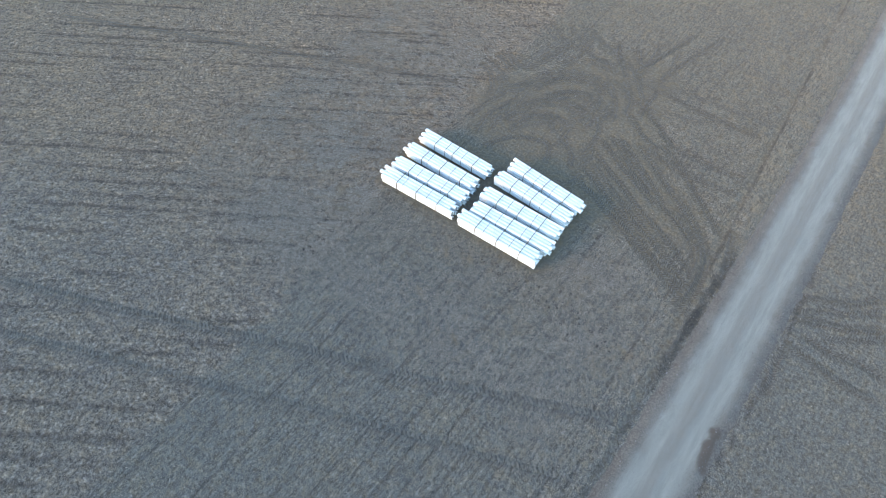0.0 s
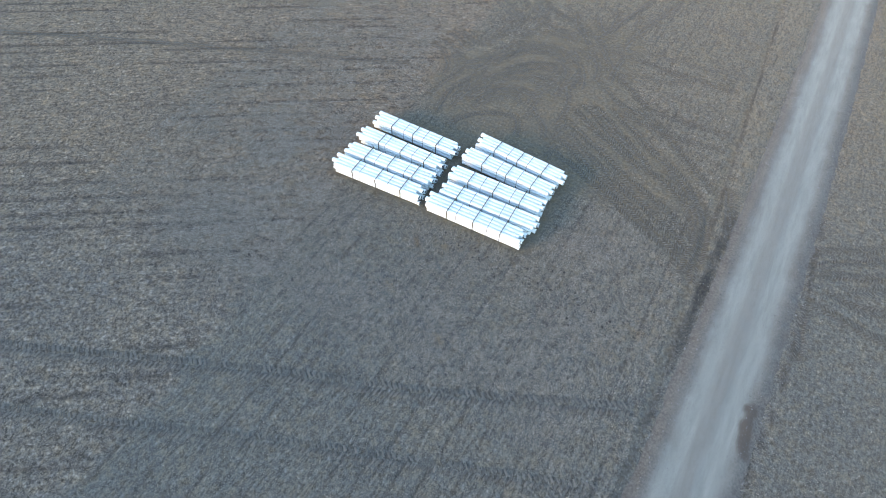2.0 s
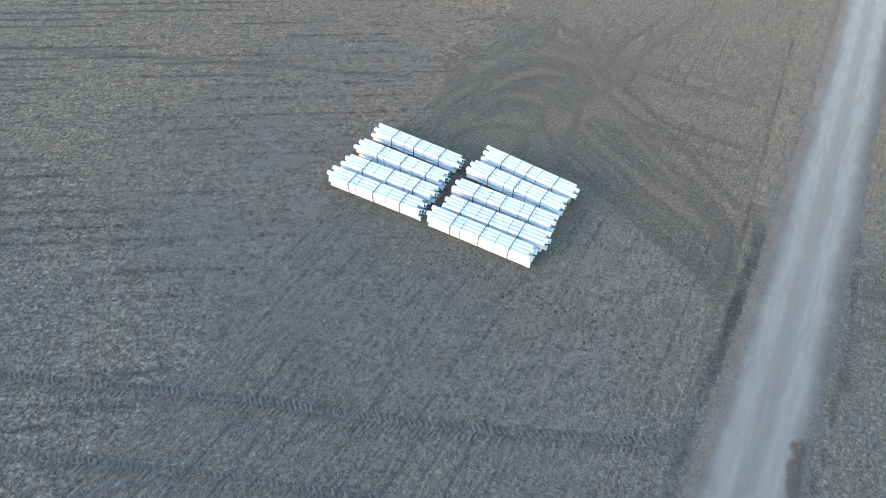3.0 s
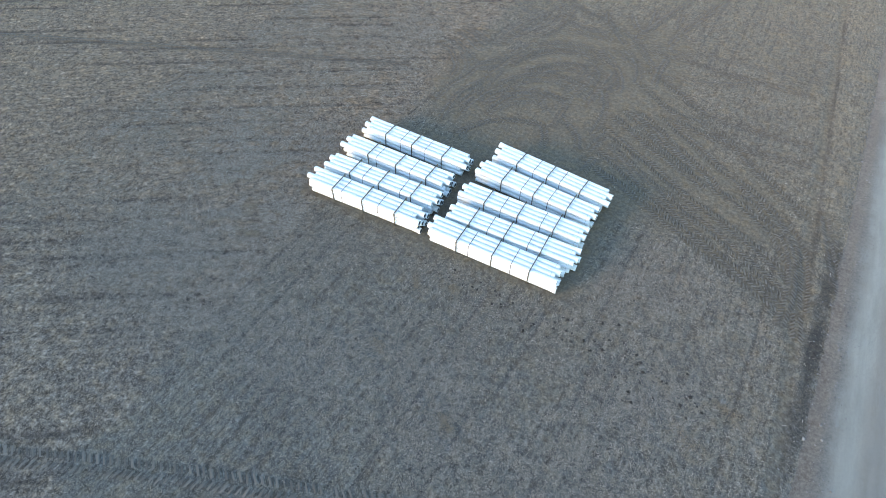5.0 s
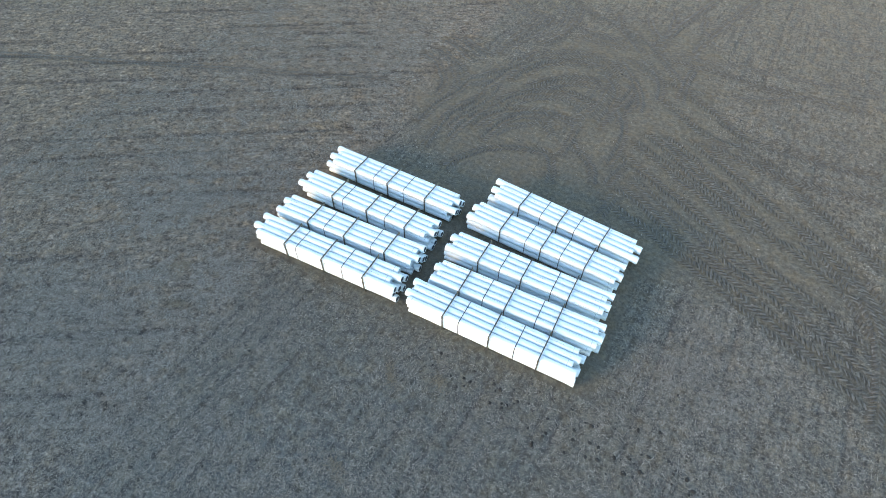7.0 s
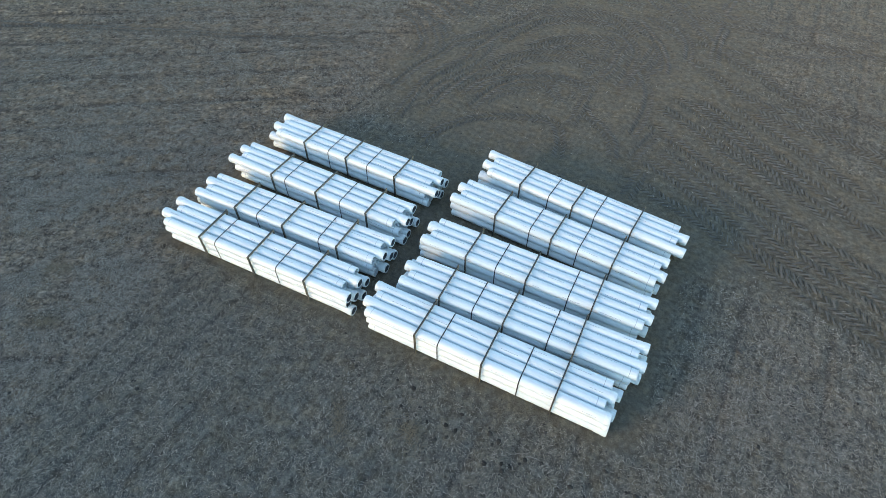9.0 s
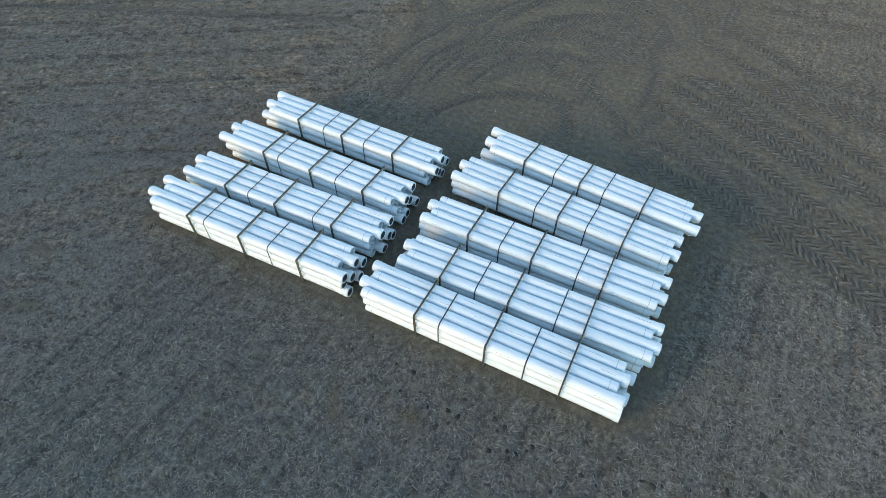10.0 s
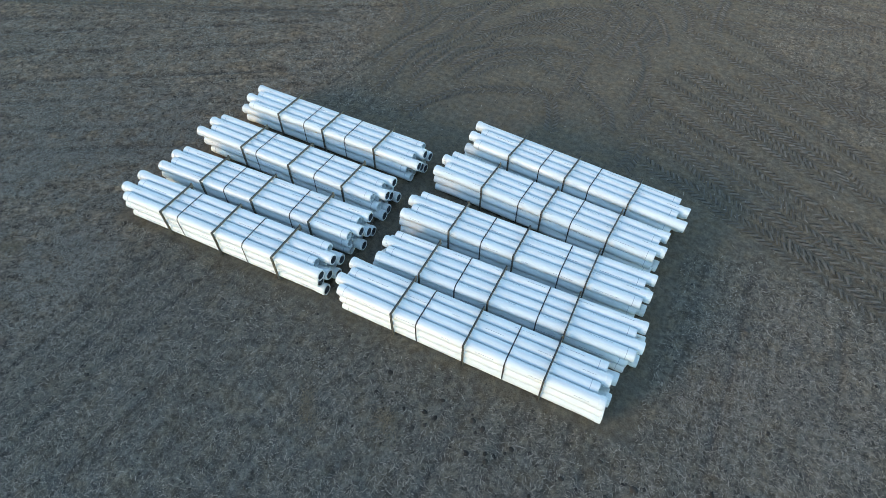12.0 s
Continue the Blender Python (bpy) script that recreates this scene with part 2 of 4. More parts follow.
def track_mask(x, y, lines=None):
    """1 on the wheel lines, 0 off them."""
    out = np.zeros(x.shape)
    for w, f, line in LINES if lines is None else lines:
        lo, hi = line.min(0) - 0.8, line.max(0) + 0.8
        near = np.nonzero((x > lo[0]) & (x < hi[0]) & (y > lo[1]) & (y < hi[1]))[0]
        if not len(near):
            continue
        px, py = x[near], y[near]
        d = np.full(len(near), 9.0)
        for k in range(0, len(line), 2):
            d = np.minimum(d, (px - line[k, 0]) ** 2 + (py - line[k, 1]) ** 2)
        out[near] = np.maximum(out[near], f * (1 - ease(np.sqrt(d), w * 0.45, w * 0.45 + 0.22)))
    return out


def field_masks(x, y):
    wob = 0.5 * lattice_noise(x, y, 2.5, 3)
    head = ease(x + 0.5 * wob, -7.8, -7.0) * (1 - ease(x + wob * 0.6, 13.9, 14.7))
    hub = np.zeros(x.shape)
    for cx, cy, rx, ry in ((1.5, 18, 6.5, 7.5), (-3.5, 13, 5.0, 6.0), (5.5, 13, 5.0, 5.0), (9, 9.5, 5, 4), (-1.5, 3.5, 8.2, 5.2), (3.0, 23, 4, 4), (0.0, 9.5, 5.5, 4.0), (4.5, 8.5, 5.0, 3.6)):
        hub = np.maximum(hub, 1 - ease(np.hypot((x - cx) / rx, (y - cy) / ry) + 0.18 * wob, 0.65, 1.1))
    apron = ease(x, -8.5, -6.5) * (1 - ease(x, 6, 9)) * ease(y + wob, -6.5, -4.0) * (1 - ease(y, 1, 2))
    bed = np.zeros(x.shape)
    for xa, ya, xc, yc in ROWS_LEFT + ROWS_RIGHT:
        bed = np.maximum(bed, ease(x, xa - 2.2, xa - 1.9) * (1 - ease(x, xc + 1.9, xc + 2.2)) * ease(y, min(ya, yc) - 0.3, min(ya, yc) - 0.1) * (1 - ease(y, max(ya, yc) + 1.25, max(ya, yc) + 1.45)))
    off = np.abs(x - road_centre(y)) - road_half(y)
    road = 1 - ease(off, 0.1, 0.9)
    return head, hub, apron, bed, road


def furrows(x, y):
    """Single deeper furrows in the left field, broken along their length."""
    along, across = 0.857 * x + 0.515 * y, -0.515 * x + 0.857 * y + 0.08 * lattice_noise(x, y, 3.0, 11)
    k = np.round(across / 1.52).astype(int)
    shift = np.random.RandomState(45).uniform(-0.5, 0.5, 512)[k % 512]
    gap = np.abs(across - 1.52 * k - shift)
    run = lattice_noise(along, k * 3.7, 5.0, 47)
    return (1 - ease(gap, 0.03, 0.24)) * ease(run, -0.1, 0.4) * (1 - ease(x, -8.6, -7.0))


def rake_lines(x, y):
    """Thin broken lines along the headland, beside the road's direction."""
    across = x - 0.067 * y + 0.07 * lattice_noise(x, y, 2.5, 55)
    k = np.round(across / 0.85).astype(int)
    gap = np.abs(across - 0.85 * k - np.random.RandomState(56).uniform(-0.28, 0.28, 512)[k % 512])
    return (1 - ease(gap, 0.02, 0.12)) * ease(lattice_noise(y, k * 5.3, 4.0, 57), -0.1, 0.3) * ease(x, -8, -7) * (1 - ease(x, 13.4, 14.0))


def relief(x, y, tracks=None):
    head, hub, apron, bed, road = field_masks(x, y)
    tr = track_mask(x, y) if tracks is None else tracks
    rough = 0.016 * lattice_noise(x, y, 1.3, 5) + 0.012 * lattice_noise(x, y, 0.42, 7) + 0.012 * lattice_noise(x, y, 0.19, 9)
    across = -0.515 * x + 0.857 * y + 0.12 * lattice_noise(x, y, 3.0, 11)
    strong = 0.5 + 0.5 * lattice_noise(0.857 * x + 0.515 * y, across * 3.2, 4.0, 13)
    left = (1 - ease(x, -7.8, -7.0)) * (0.022 * np.sin(2 * np.pi * across / 0.76) * (0.15 + 1.1 * strong * strong))
    mid = head * 0.011 * np.sin(2 * np.pi * (x - 0.067 * y + 0.08 * lattice_noise(x, y, 2.0, 15)) / 0.42) * (0.5 + 0.5 * lattice_noise(x, y, 2.4, 16))
    h = -0.045 * furrows(x, y) - 0.03 * rake_lines(x, y) * (1 - 0.8 * np.maximum(hub, tr)) + rough * (1 - 0.55 * np.maximum(hub, tr)) + (left + mid) * (1 - 0.8 * np.maximum(hub, tr)) - 0.018 * tr
    edge = np.abs(x - (14.35 + 0.018 * y)) + 0.06 * lattice_noise(x, y, 0.7, 17)
    h = h * (1 - 0.7 * (1 - ease(edge, 0.2, 0.4))) - 0.03 * (1 - ease(edge, 0.18, 0.34))
    bank = np.abs(x - (14.95 + 0.09 * np.clip(y, -12, 9))) + 0.1 * lattice_noise(x, y, 0.8, 19)
    h = h - 0.03 * (1 - ease(bank, 0.1, 0.4)) * ease(y, -9, -6) * (1 - ease(y, 7.5, 9.5))
    h = h * (1 - bed) - 0.004 * bed
    return h * (1 - road) - 0.08 * road


# ---- materials ----
def shader(name, rough=0.6, metal=0.0):
    m = bpy.data.materials.new(name)
    m.use_nodes = True
    nt = m.node_tree
    b = nt.nodes["Principled BSDF"]
    b.inputs["Roughness"].default_value, b.inputs["Metallic"].default_value = rough, metal
    return m, nt, b


def texture(nt, scale, detail=5.0, rough=0.6, stretch=None, turn=0.0):
    """Noise at real size, if need be drawn out along one direction."""
    n = nt.nodes.new("ShaderNodeTexNoise")
    n.inputs["Scale"].default_value, n.inputs["Detail"].default_value, n.inputs["Roughness"].default_value = scale, detail, rough
    src = nt.nodes.new("ShaderNodeTexCoord").outputs["Object"]
    if stretch:
        mp = nt.nodes.new("ShaderNodeMapping")
        mp.vector_type = "TEXTURE"
        mp.inputs["Rotation"].default_value = (0, 0, radians(turn))
        mp.inputs["Scale"].default_value = stretch
        nt.links.new(src, mp.inputs["Vector"])
        src = mp.outputs["Vector"]
    nt.links.new(src, n.inputs["Vector"])
    return n.outputs[0]


def attribute(nt, name):
    a = nt.nodes.new("ShaderNodeAttribute")
    a.attribute_name = name
    return a.outputs["Fac"]


def calc(nt, op, a, b):
    m = nt.nodes.new("ShaderNodeMath")
    m.operation, m.use_clamp = op, False
    for sock, v in zip(m.inputs, (a, b)):
        if isinstance(v, (int, float)):
            sock.default_value = v
        else:
            nt.links.new(v, sock)
    return m.outputs[0]


def ramp(nt, source, stops):
    r = nt.nodes.new("ShaderNodeValToRGB")
    els = r.color_ramp.elements
    while len(els) < len(stops):
        els.new(0.5)
    for e, (p, c) in zip(els, stops):
        e.position, e.color = p, (*c, 1) if not isinstance(c, (int, float)) else (c, c, c, 1)
    nt.links.new(source, r.inputs[0])
    return r.outputs[0]


def mix(nt, f, a, b, kind="MIX"):
    m = nt.nodes.new("ShaderNodeMix")
    m.data_type, m.blend_type = "RGBA", kind
    for sock, v in ((m.inputs[0], f), (m.inputs[6], a), (m.inputs[7], b)):
        if isinstance(v, tuple):
            sock.default_value = (*v, 1)
        elif isinstance(v, (int, float)):
            sock.default_value = v
        else:
            nt.links.new(v, sock)
    return m.outputs[2]


def bump(nt, b, height, strength, distance):
    n = nt.nodes.new("ShaderNodeBump")
    n.inputs["Strength"].default_value, n.inputs["Distance"].default_value = strength, distance
    nt.links.new(height, n.inputs["Height"])
    nt.links.new(n.outputs[0], b.inputs["Normal"])


def fibres(nt, turns, wide, long):
    """Fine short strands that lie in several directions."""
    out = None
    for a in turns:
        t = texture(nt, 1.0, 2.0, 0.5, (wide, long, 1.0), a)
        out = t if out is None else calc(nt, "MAXIMUM", out, t)
    return out


def soil_material():
    m, nt, b = shader("soil", 0.95)
    b.inputs["Specular IOR Level"].default_value = 0.15
    b.inputs["Diffuse Roughness"].default_value = 1.0
    head, packed, damp, dust = (attribute(nt, a) for a in ("headland", "packed", "damp", "dust"))
    patches = texture(nt, 0.22, 4.0, 0.6)
    lumps = texture(nt, 3.2, 5.0, 0.64)
    mottle = texture(nt, 11.0, 4.0, 0.7)
    grain = texture(nt, 34.0, 4.0, 0.75)
    rows = mix(nt, head, calc(nt, "ADD", calc(nt, "MULTIPLY", texture(nt, 1.0, 4.0, 0.62, (0.95, 0.24, 1.0), 31.0), 0.60), calc(nt, "MULTIPLY", texture(nt, 1.0, 4.0, 0.60, (0.75, 0.26, 1.0), 118.0), 0.40)), texture(nt, 1.0, 4.0, 0.60, (0.14, 1.2, 1.0), -3.8))
    base = ramp(nt, lumps, [(0.30, (0.098, 0.088, 0.074)), (0.52, (0.140, 0.128, 0.110)), (0.72, (0.196, 0.181, 0.159))])
    base = mix(nt, calc(nt, "SUBTRACT", 0.95, calc(nt, "MULTIPLY", head, 0.4)), base, ramp(nt, rows, [(0.38, 0.55), (0.50, 0.97), (0.61, 1.55)]), "MULTIPLY")
    base = mix(nt, 0.8, base, ramp(nt, patches, [(0.35, (0.87, 0.89, 0.91)), (0.5, (1.0, 1.0, 0.98)), (0.65, (1.14, 1.08, 0.98))]), "MULTIPLY")
    blotch = texture(nt, 1.1, 3.0, 0.7)
    base = mix(nt, calc(nt, "SUBTRACT", 0.8, calc(nt, "MULTIPLY", head, 0.4)), base, ramp(nt, blotch, [(0.34, (0.72, 0.71, 0.71)), (0.5, (1.0, 1.0, 1.0)), (0.66, (1.28, 1.24, 1.17))]), "MULTIPLY")
    bare = ramp(nt, texture(nt, 5.0, 7.0, 0.72), [(0.3, (0.138, 0.121, 0.093)), (0.7, (0.180, 0.160, 0.127))])
    base = mix(nt, packed, base, bare)
    base = mix(nt, dust, base, ramp(nt, mottle, [(0.35, (0.114, 0.104, 0.087)), (0.65, (0.178, 0.164, 0.139))]))
    fine = calc(nt, "SUBTRACT", 0.9, calc(nt, "MULTIPLY", calc(nt, "MAXIMUM", packed, calc(nt, "MULTIPLY", head, 0.4)), 0.62))
    base = mix(nt, fine, base, ramp(nt, mottle, [(0.34, 0.52), (0.48, 0.95), (0.64, 1.42)]), "MULTIPLY")
    clumps = texture(nt, 5.2, 2.0, 0.6)
    base = mix(nt, calc(nt, "SUBTRACT", 0.9, calc(nt, "MULTIPLY", calc(nt, "MAXIMUM", packed, calc(nt, "MULTIPLY", head, 0.6)), 0.65)), base, ramp(nt, clumps, [(0.36, 0.46), (0.5, 0.94), (0.60, 1.34), (0.68, 1.9)]), "MULTIPLY")
    # a felt of dry strands and crumbs over the soil, thin where wheels have packed it
    open_soil = calc(nt, "SUBTRACT", 1.0, calc(nt, "MULTIPLY", packed, 0.95))
    felt = ramp(nt, fibres(nt, (12.0, 66.0, 118.0), 0.021, 0.11), [(0.575, 0.0), (0.66, 1.0)])
    base = mix(nt, calc(nt, "MULTIPLY", calc(nt, "MULTIPLY", felt, open_soil), 0.9), base, ramp(nt, mottle, [(0.3, (0.17, 0.148, 0.112)), (0.7, (0.43, 0.38, 0.30))]))
    base = mix(nt, calc(nt, "SUBTRACT", 0.95, calc(nt, "MULTIPLY", packed, 0.45)), base, ramp(nt, grain, [(0.34, 0.70), (0.48, 0.98), (0.64, 1.22)]), "MULTIPLY")
    base = mix(nt, 1.0, base, mix(nt, head, (1.03, 0.935, 0.86), (0.90, 0.884, 0.845)), "MULTIPLY")
    base = mix(nt, 0.55, base, ramp(nt, texture(nt, 2.2, 3.0, 0.6), [(0.36, (0.93, 0.99, 1.07)), (0.5, (1.0, 1.0, 1.0)), (0.64, (1.12, 1.02, 0.88))]), "MULTIPLY")
    base = mix(nt, 1.0, base, mix(nt, attribute(nt, "brown"), (0.952, 1.012, 1.045), (1.075, 1.04, 0.965)), "MULTIPLY")
    base = mix(nt, attribute(nt, "pressed"), base, mix(nt, 1.0, base, (0.91, 0.895, 0.87), "MULTIPLY"))
    # one dark tone for the damp strip and the painted furrow shade
    base = mix(nt, damp, base, (0.030, 0.028, 0.026))
    nt.links.new(base, b.inputs["Base Color"])
    bump(nt, b, calc(nt, "ADD", calc(nt, "MULTIPLY", mottle, 2.0), calc(nt, "MULTIPLY", grain, 1.2)), 0.9, 0.03)
    return m


def gravel_material():
    m, nt, b = shader("gravel", 0.92)
    b.inputs["Specular IOR Level"].default_value = 0.2
    b.inputs["Diffuse Roughness"].default_value = 1.0
    worn, verge = attribute(nt, "worn"), attribute(nt, "verge")
    grain, mottle = texture(nt, 34.0, 4.0, 0.72), texture(nt, 9.0, 5.0, 0.7)
    drag = texture(nt, 1.0, 5.0, 0.6, (0.26, 2.6, 1.0), -3.8)
    loose = ramp(nt, mottle, [(0.3, (0.138, 0.127, 0.106)), (0.7, (0.204, 0.189, 0.160))])
    pale = ramp(nt, drag, [(0.3, (0.212, 0.217, 0.185)), (0.7, (0.269, 0.275, 0.237))])
    base = mix(nt, worn, loose, pale)
    soil = ramp(nt, mottle, [(0.32, (0.079, 0.070, 0.056)), (0.5, (0.128, 0.115, 0.094)), (0.66, (0.186, 0.168, 0.138))])
    base = mix(nt, calc(nt, "MULTIPLY", verge, ramp(nt, texture(nt, 2.6, 6.0, 0.75), [(0.25, 0.55), (0.55, 1.0)])), base, soil)
    base = mix(nt, 0.75, base, ramp(nt, grain, [(0.34, 0.62), (0.5, 1.0), (0.66, 1.16)]), "MULTIPLY")
    base = mix(nt, attribute(nt, "mud"), base, (0.088, 0.070, 0.053))
    nt.links.new(base, b.inputs["Base Color"])
    bump(nt, b, calc(nt, "ADD", mottle, grain), 0.7, 0.015)
    return m


def crumb_material(name, dark, light, rough=0.95):
    """For scattered bits: each bit has its own tone."""
    m, nt, b = shader(name, rough)
    b.inputs["Specular IOR Level"].default_value = 0.2
    b.inputs["Diffuse Roughness"].default_value = 1.0
    geo = nt.nodes.new("ShaderNodeNewGeometry")
    base = ramp(nt, geo.outputs["Random Per Island"], [(0.0, dark), (1.0, light)])
    base = mix(nt, 0.5, base, ramp(nt, texture(nt, 40.0), [(0.3, 0.7), (0.7, 1.2)]), "MULTIPLY")
    nt.links.new(base, b.inputs["Base Color"])
    return m


def pvc_material():
    m, nt, b = shader("white_plastic", 0.32)
    tone = nt.nodes.new("ShaderNodeObjectInfo").outputs["Random"]
    base = ramp(nt, tone, [(0.0, (0.650, 0.722, 0.718)), (0.5, (0.685, 0.748, 0.740)), (1.0, (0.712, 0.762, 0.750))])
    dust = texture(nt, 1.0, 6.0, 0.7, (1.2, 0.08, 0.08))
    base = mix(nt, 0.6, base, ramp(nt, dust, [(0.30, (0.80, 0.79, 0.76)), (0.55, (1.0, 1.0, 1.0))]), "MULTIPLY")
    nt.links.new(base, b.inputs["Base Color"])
    nt.links.new(ramp(nt, dust, [(0.3, 0.55), (0.6, 0.30)]), b.inputs["Roughness"])
    return m


def lumber_material():
    m, nt, b = shader("lumber", 0.85)
    grain = texture(nt, 1.0, 6.0, 0.7, (0.02, 0.4, 0.4))
    base = ramp(nt, grain, [(0.3, (0.105, 0.092, 0.064)), (0.6, (0.185, 0.165, 0.120)), (0.8, (0.25, 0.225, 0.17))])
    tone = ramp(nt, nt.nodes.new("ShaderNodeObjectInfo").outputs["Random"], [(0.0, (0.62, 0.64, 0.62)), (1.0, (1.1, 1.05, 1.0))])
    nt.links.new(mix(nt, 1.0, base, tone, "MULTIPLY"), b.inputs["Base Color"])
    bump(nt, b, grain, 0.4, 0.004)
    return m


def simple_material(name, dark, light, rough, metal=0.0, scale=40.0):
    m, nt, b = shader(name, rough, metal)
    nt.links.new(ramp(nt, texture(nt, scale), [(0.3, dark), (0.7, light)]), b.inputs["Base Color"])
    return m


SOIL, GRAVEL, PVC, LUMBER = soil_material(), gravel_material(), pvc_material(), lumber_material()
BAND = simple_material("black_band", (0.012, 0.012, 0.013), (0.030, 0.029, 0.028), 0.45)
INK = simple_material("ink", (0.20, 0.25, 0.30), (0.34, 0.39, 0.43), 0.6)
# slot tones, darker than the ground to paint the shade in lug prints
LUG = crumb_material("pressed_soil", (0.064, 0.054, 0.040), (0.104, 0.089, 0.067))
# dark tone painted for the shade inside small scuffed pits
PIT_TONE = crumb_material("moist_clod", (0.036, 0.032, 0.026), (0.075, 0.066, 0.053))
LUG_PALE = crumb_material("dry_pressed_soil", (0.083, 0.074, 0.059), (0.126, 0.113, 0.090))
# rib tone, paler than the ground to paint sunlit edges of the prints
RIM = crumb_material("crumbled_rim", (0.132, 0.119, 0.096), (0.212, 0.191, 0.155))
CLOD = crumb_material("clod_soil", (0.045, 0.040, 0.033), (0.125, 0.113, 0.095))
STRAW = crumb_material("dry_straw", (0.105, 0.092, 0.070), (0.475, 0.42, 0.332), 0.9)
STONE = crumb_material("stone", (0.09, 0.086, 0.078), (0.24, 0.232, 0.215), 0.9)

# dark tone that paints the shade inside the white pipes
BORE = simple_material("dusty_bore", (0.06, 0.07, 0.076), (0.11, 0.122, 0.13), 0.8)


# ---- builders ----
def finish(name, bm, mat, smooth=False):
    me = bpy.data.meshes.new(name)
    bm.to_mesh(me)
    bm.free()
    me.materials.append(mat)
    if smooth:
        for p in me.polygons:
            p.use_smooth = True
    return me


def raw_mesh(name, verts, faces, mat, smooth=False):
    """A mesh from arrays: verts (n, 3), faces (m, 3 or 4)."""
    me = bpy.data.meshes.new(name)
    k = faces.shape[1]
    me.vertices.add(len(verts))
    me.vertices.foreach_set("co", np.ascontiguousarray(verts, np.float32).ravel())
    me.loops.add(faces.size)
    me.loops.foreach_set("vertex_index", np.ascontiguousarray(faces, np.int32).ravel())
    me.polygons.add(len(faces))
    me.polygons.foreach_set("loop_start", np.arange(0, faces.size, k, dtype=np.int32))
    if smooth:
        me.polygons.foreach_set("use_smooth", np.ones(len(faces), bool))
    me.update(calc_edges=True)
    me.materials.append(mat)
    return me


def float_layer(me, name, values):
    me.attributes.new(name, "FLOAT", "POINT").data.foreach_set("value", np.ascontiguousarray(values, np.float32))


def part(name, me, parent, m=None, label=""):
    ob = new(name, me)
    ob.parent = parent
    if m is not None:
        ob.matrix_basis = m
    return tagged(ob, label)


def box(bm, x0, x1, y0, y1, z0, z1, bevel=0.0):
    vs = bmesh.ops.create_cube(bm, size=1.0)["verts"]
    bmesh.ops.scale(bm, vec=(x1 - x0, y1 - y0, z1 - z0), verts=vs)
    bmesh.ops.translate(bm, vec=((x0 + x1) / 2, (y0 + y1) / 2, (z0 + z1) / 2), verts=vs)
    if bevel:
        bmesh.ops.bevel(bm, geom=list({e for v in vs for e in v.link_edges}), offset=bevel, segments=1, affect="EDGES")


def lathe(bm, profile, n=32):
    """Turns (x, r) pairs about the x axis."""
    rings = [[bm.verts.new((x, r * math.cos(2 * math.pi * i / n), r * math.sin(2 * math.pi * i / n))) for i in range(n)] for x, r in profile]
    for a, b in zip(rings, rings[1:]):
        for i in range(n):
            bm.faces.new((a[i], b[i], b[(i + 1) % n], a[(i + 1) % n]))


# ---- ground: one sheet to the horizon, finest round the bundles ----
def spread(fine0, fine1, mid0, mid1, fine, mid):
    a = np.arange(fine0, fine1, fine)
    lo, hi = np.arange(mid0, fine0, mid), np.arange(fine1, mid1, mid)
    far = 3.0 * 1.45 ** np.arange(18)
    return np.concatenate([mid0 - far[::-1], lo, a, hi, mid1 + far])


gx, gy = spread(-13, 15.5, -56, 34, 0.095, 0.28), spread(-8, 20, -32, 56, 0.095, 0.28)
X, Y = (a.ravel() for a in np.meshgrid(gx, gy, indexing="ij"))
TR = track_mask(X, Y)
near = 1 - ease(np.hypot(X, Y - 10), 70, 110)
Z = relief(X, Y, TR) * near - 0.08 * (1 - near)
nx, ny = len(gx), len(gy)
i, j = (a.ravel() for a in np.meshgrid(np.arange(nx - 1), np.arange(ny - 1), indexing="ij"))
quads = np.stack([i * ny + j, (i + 1) * ny + j, (i + 1) * ny + j + 1, i * ny + j + 1], 1)
me = raw_mesh("ground", np.stack([X, Y, Z], 1), quads, SOIL, True)
head, hub, apron, bed, roadm = field_masks(X, Y)
float_layer(me, "headland", ease(X + 0.35 * lattice_noise(X, Y, 1.2, 3) + 0.4 * lattice_noise(X, Y, 0.4, 4), -8.1, -6.7))
SMALL = track_mask(X, Y, [line for line in LINES if line[0] < 0.7])
float_layer(me, "pressed", SMALL * (1 - 0.25 * hub))
float_layer(me, "packed", np.clip(np.maximum.reduce([0.9 * hub, 0.8 * SMALL, 0.15 * TR, 0.35 * ease(X, 18, 21), 0.4 * apron, 0.35 * head * ease(Y, 6, 14), 0.9 * bed, 0.7 * (1 - ease(np.abs(X - (14.35 + 0.018 * Y)), 0.16, 0.34))]), 0, 1))
bank = np.abs(X - (14.95 + 0.088 * np.clip(Y, -30, 9))) + 0.12 * lattice_noise(X, Y, 0.8, 19)
damp = (1 - ease(bank, 0.02 + 0.10 * ease(Y, -5, -1), 0.22 + 0.26 * ease(Y, -5, -1))) * (0.45 * ease(Y, -24, -14) + 0.55 * ease(Y, -5, -1)) * (1 - ease(Y, 7.5, 9.5)) * np.clip(0.8 + 0.5 * lattice_noise(X, Y, 1.5, 23), 0, 1)
# the edge of the far verge
far_edge = np.abs(X - np.interp(Y, (-14, -6.6, -2.9, 2.3, 8.5, 14), (18.2, 19.14, 19.77, 20.37, 20.62, 20.9))) + 0.1 * lattice_noise(X, Y, 0.9, 21)
damp = np.maximum(damp, 0.7 * (1 - ease(far_edge, 0.02, 0.2)) * ease(Y, -14, -8) * (1 - ease(Y, 9, 13)) * np.clip(0.7 + 0.6 * lattice_noise(X, Y, 1.5, 25), 0, 1))
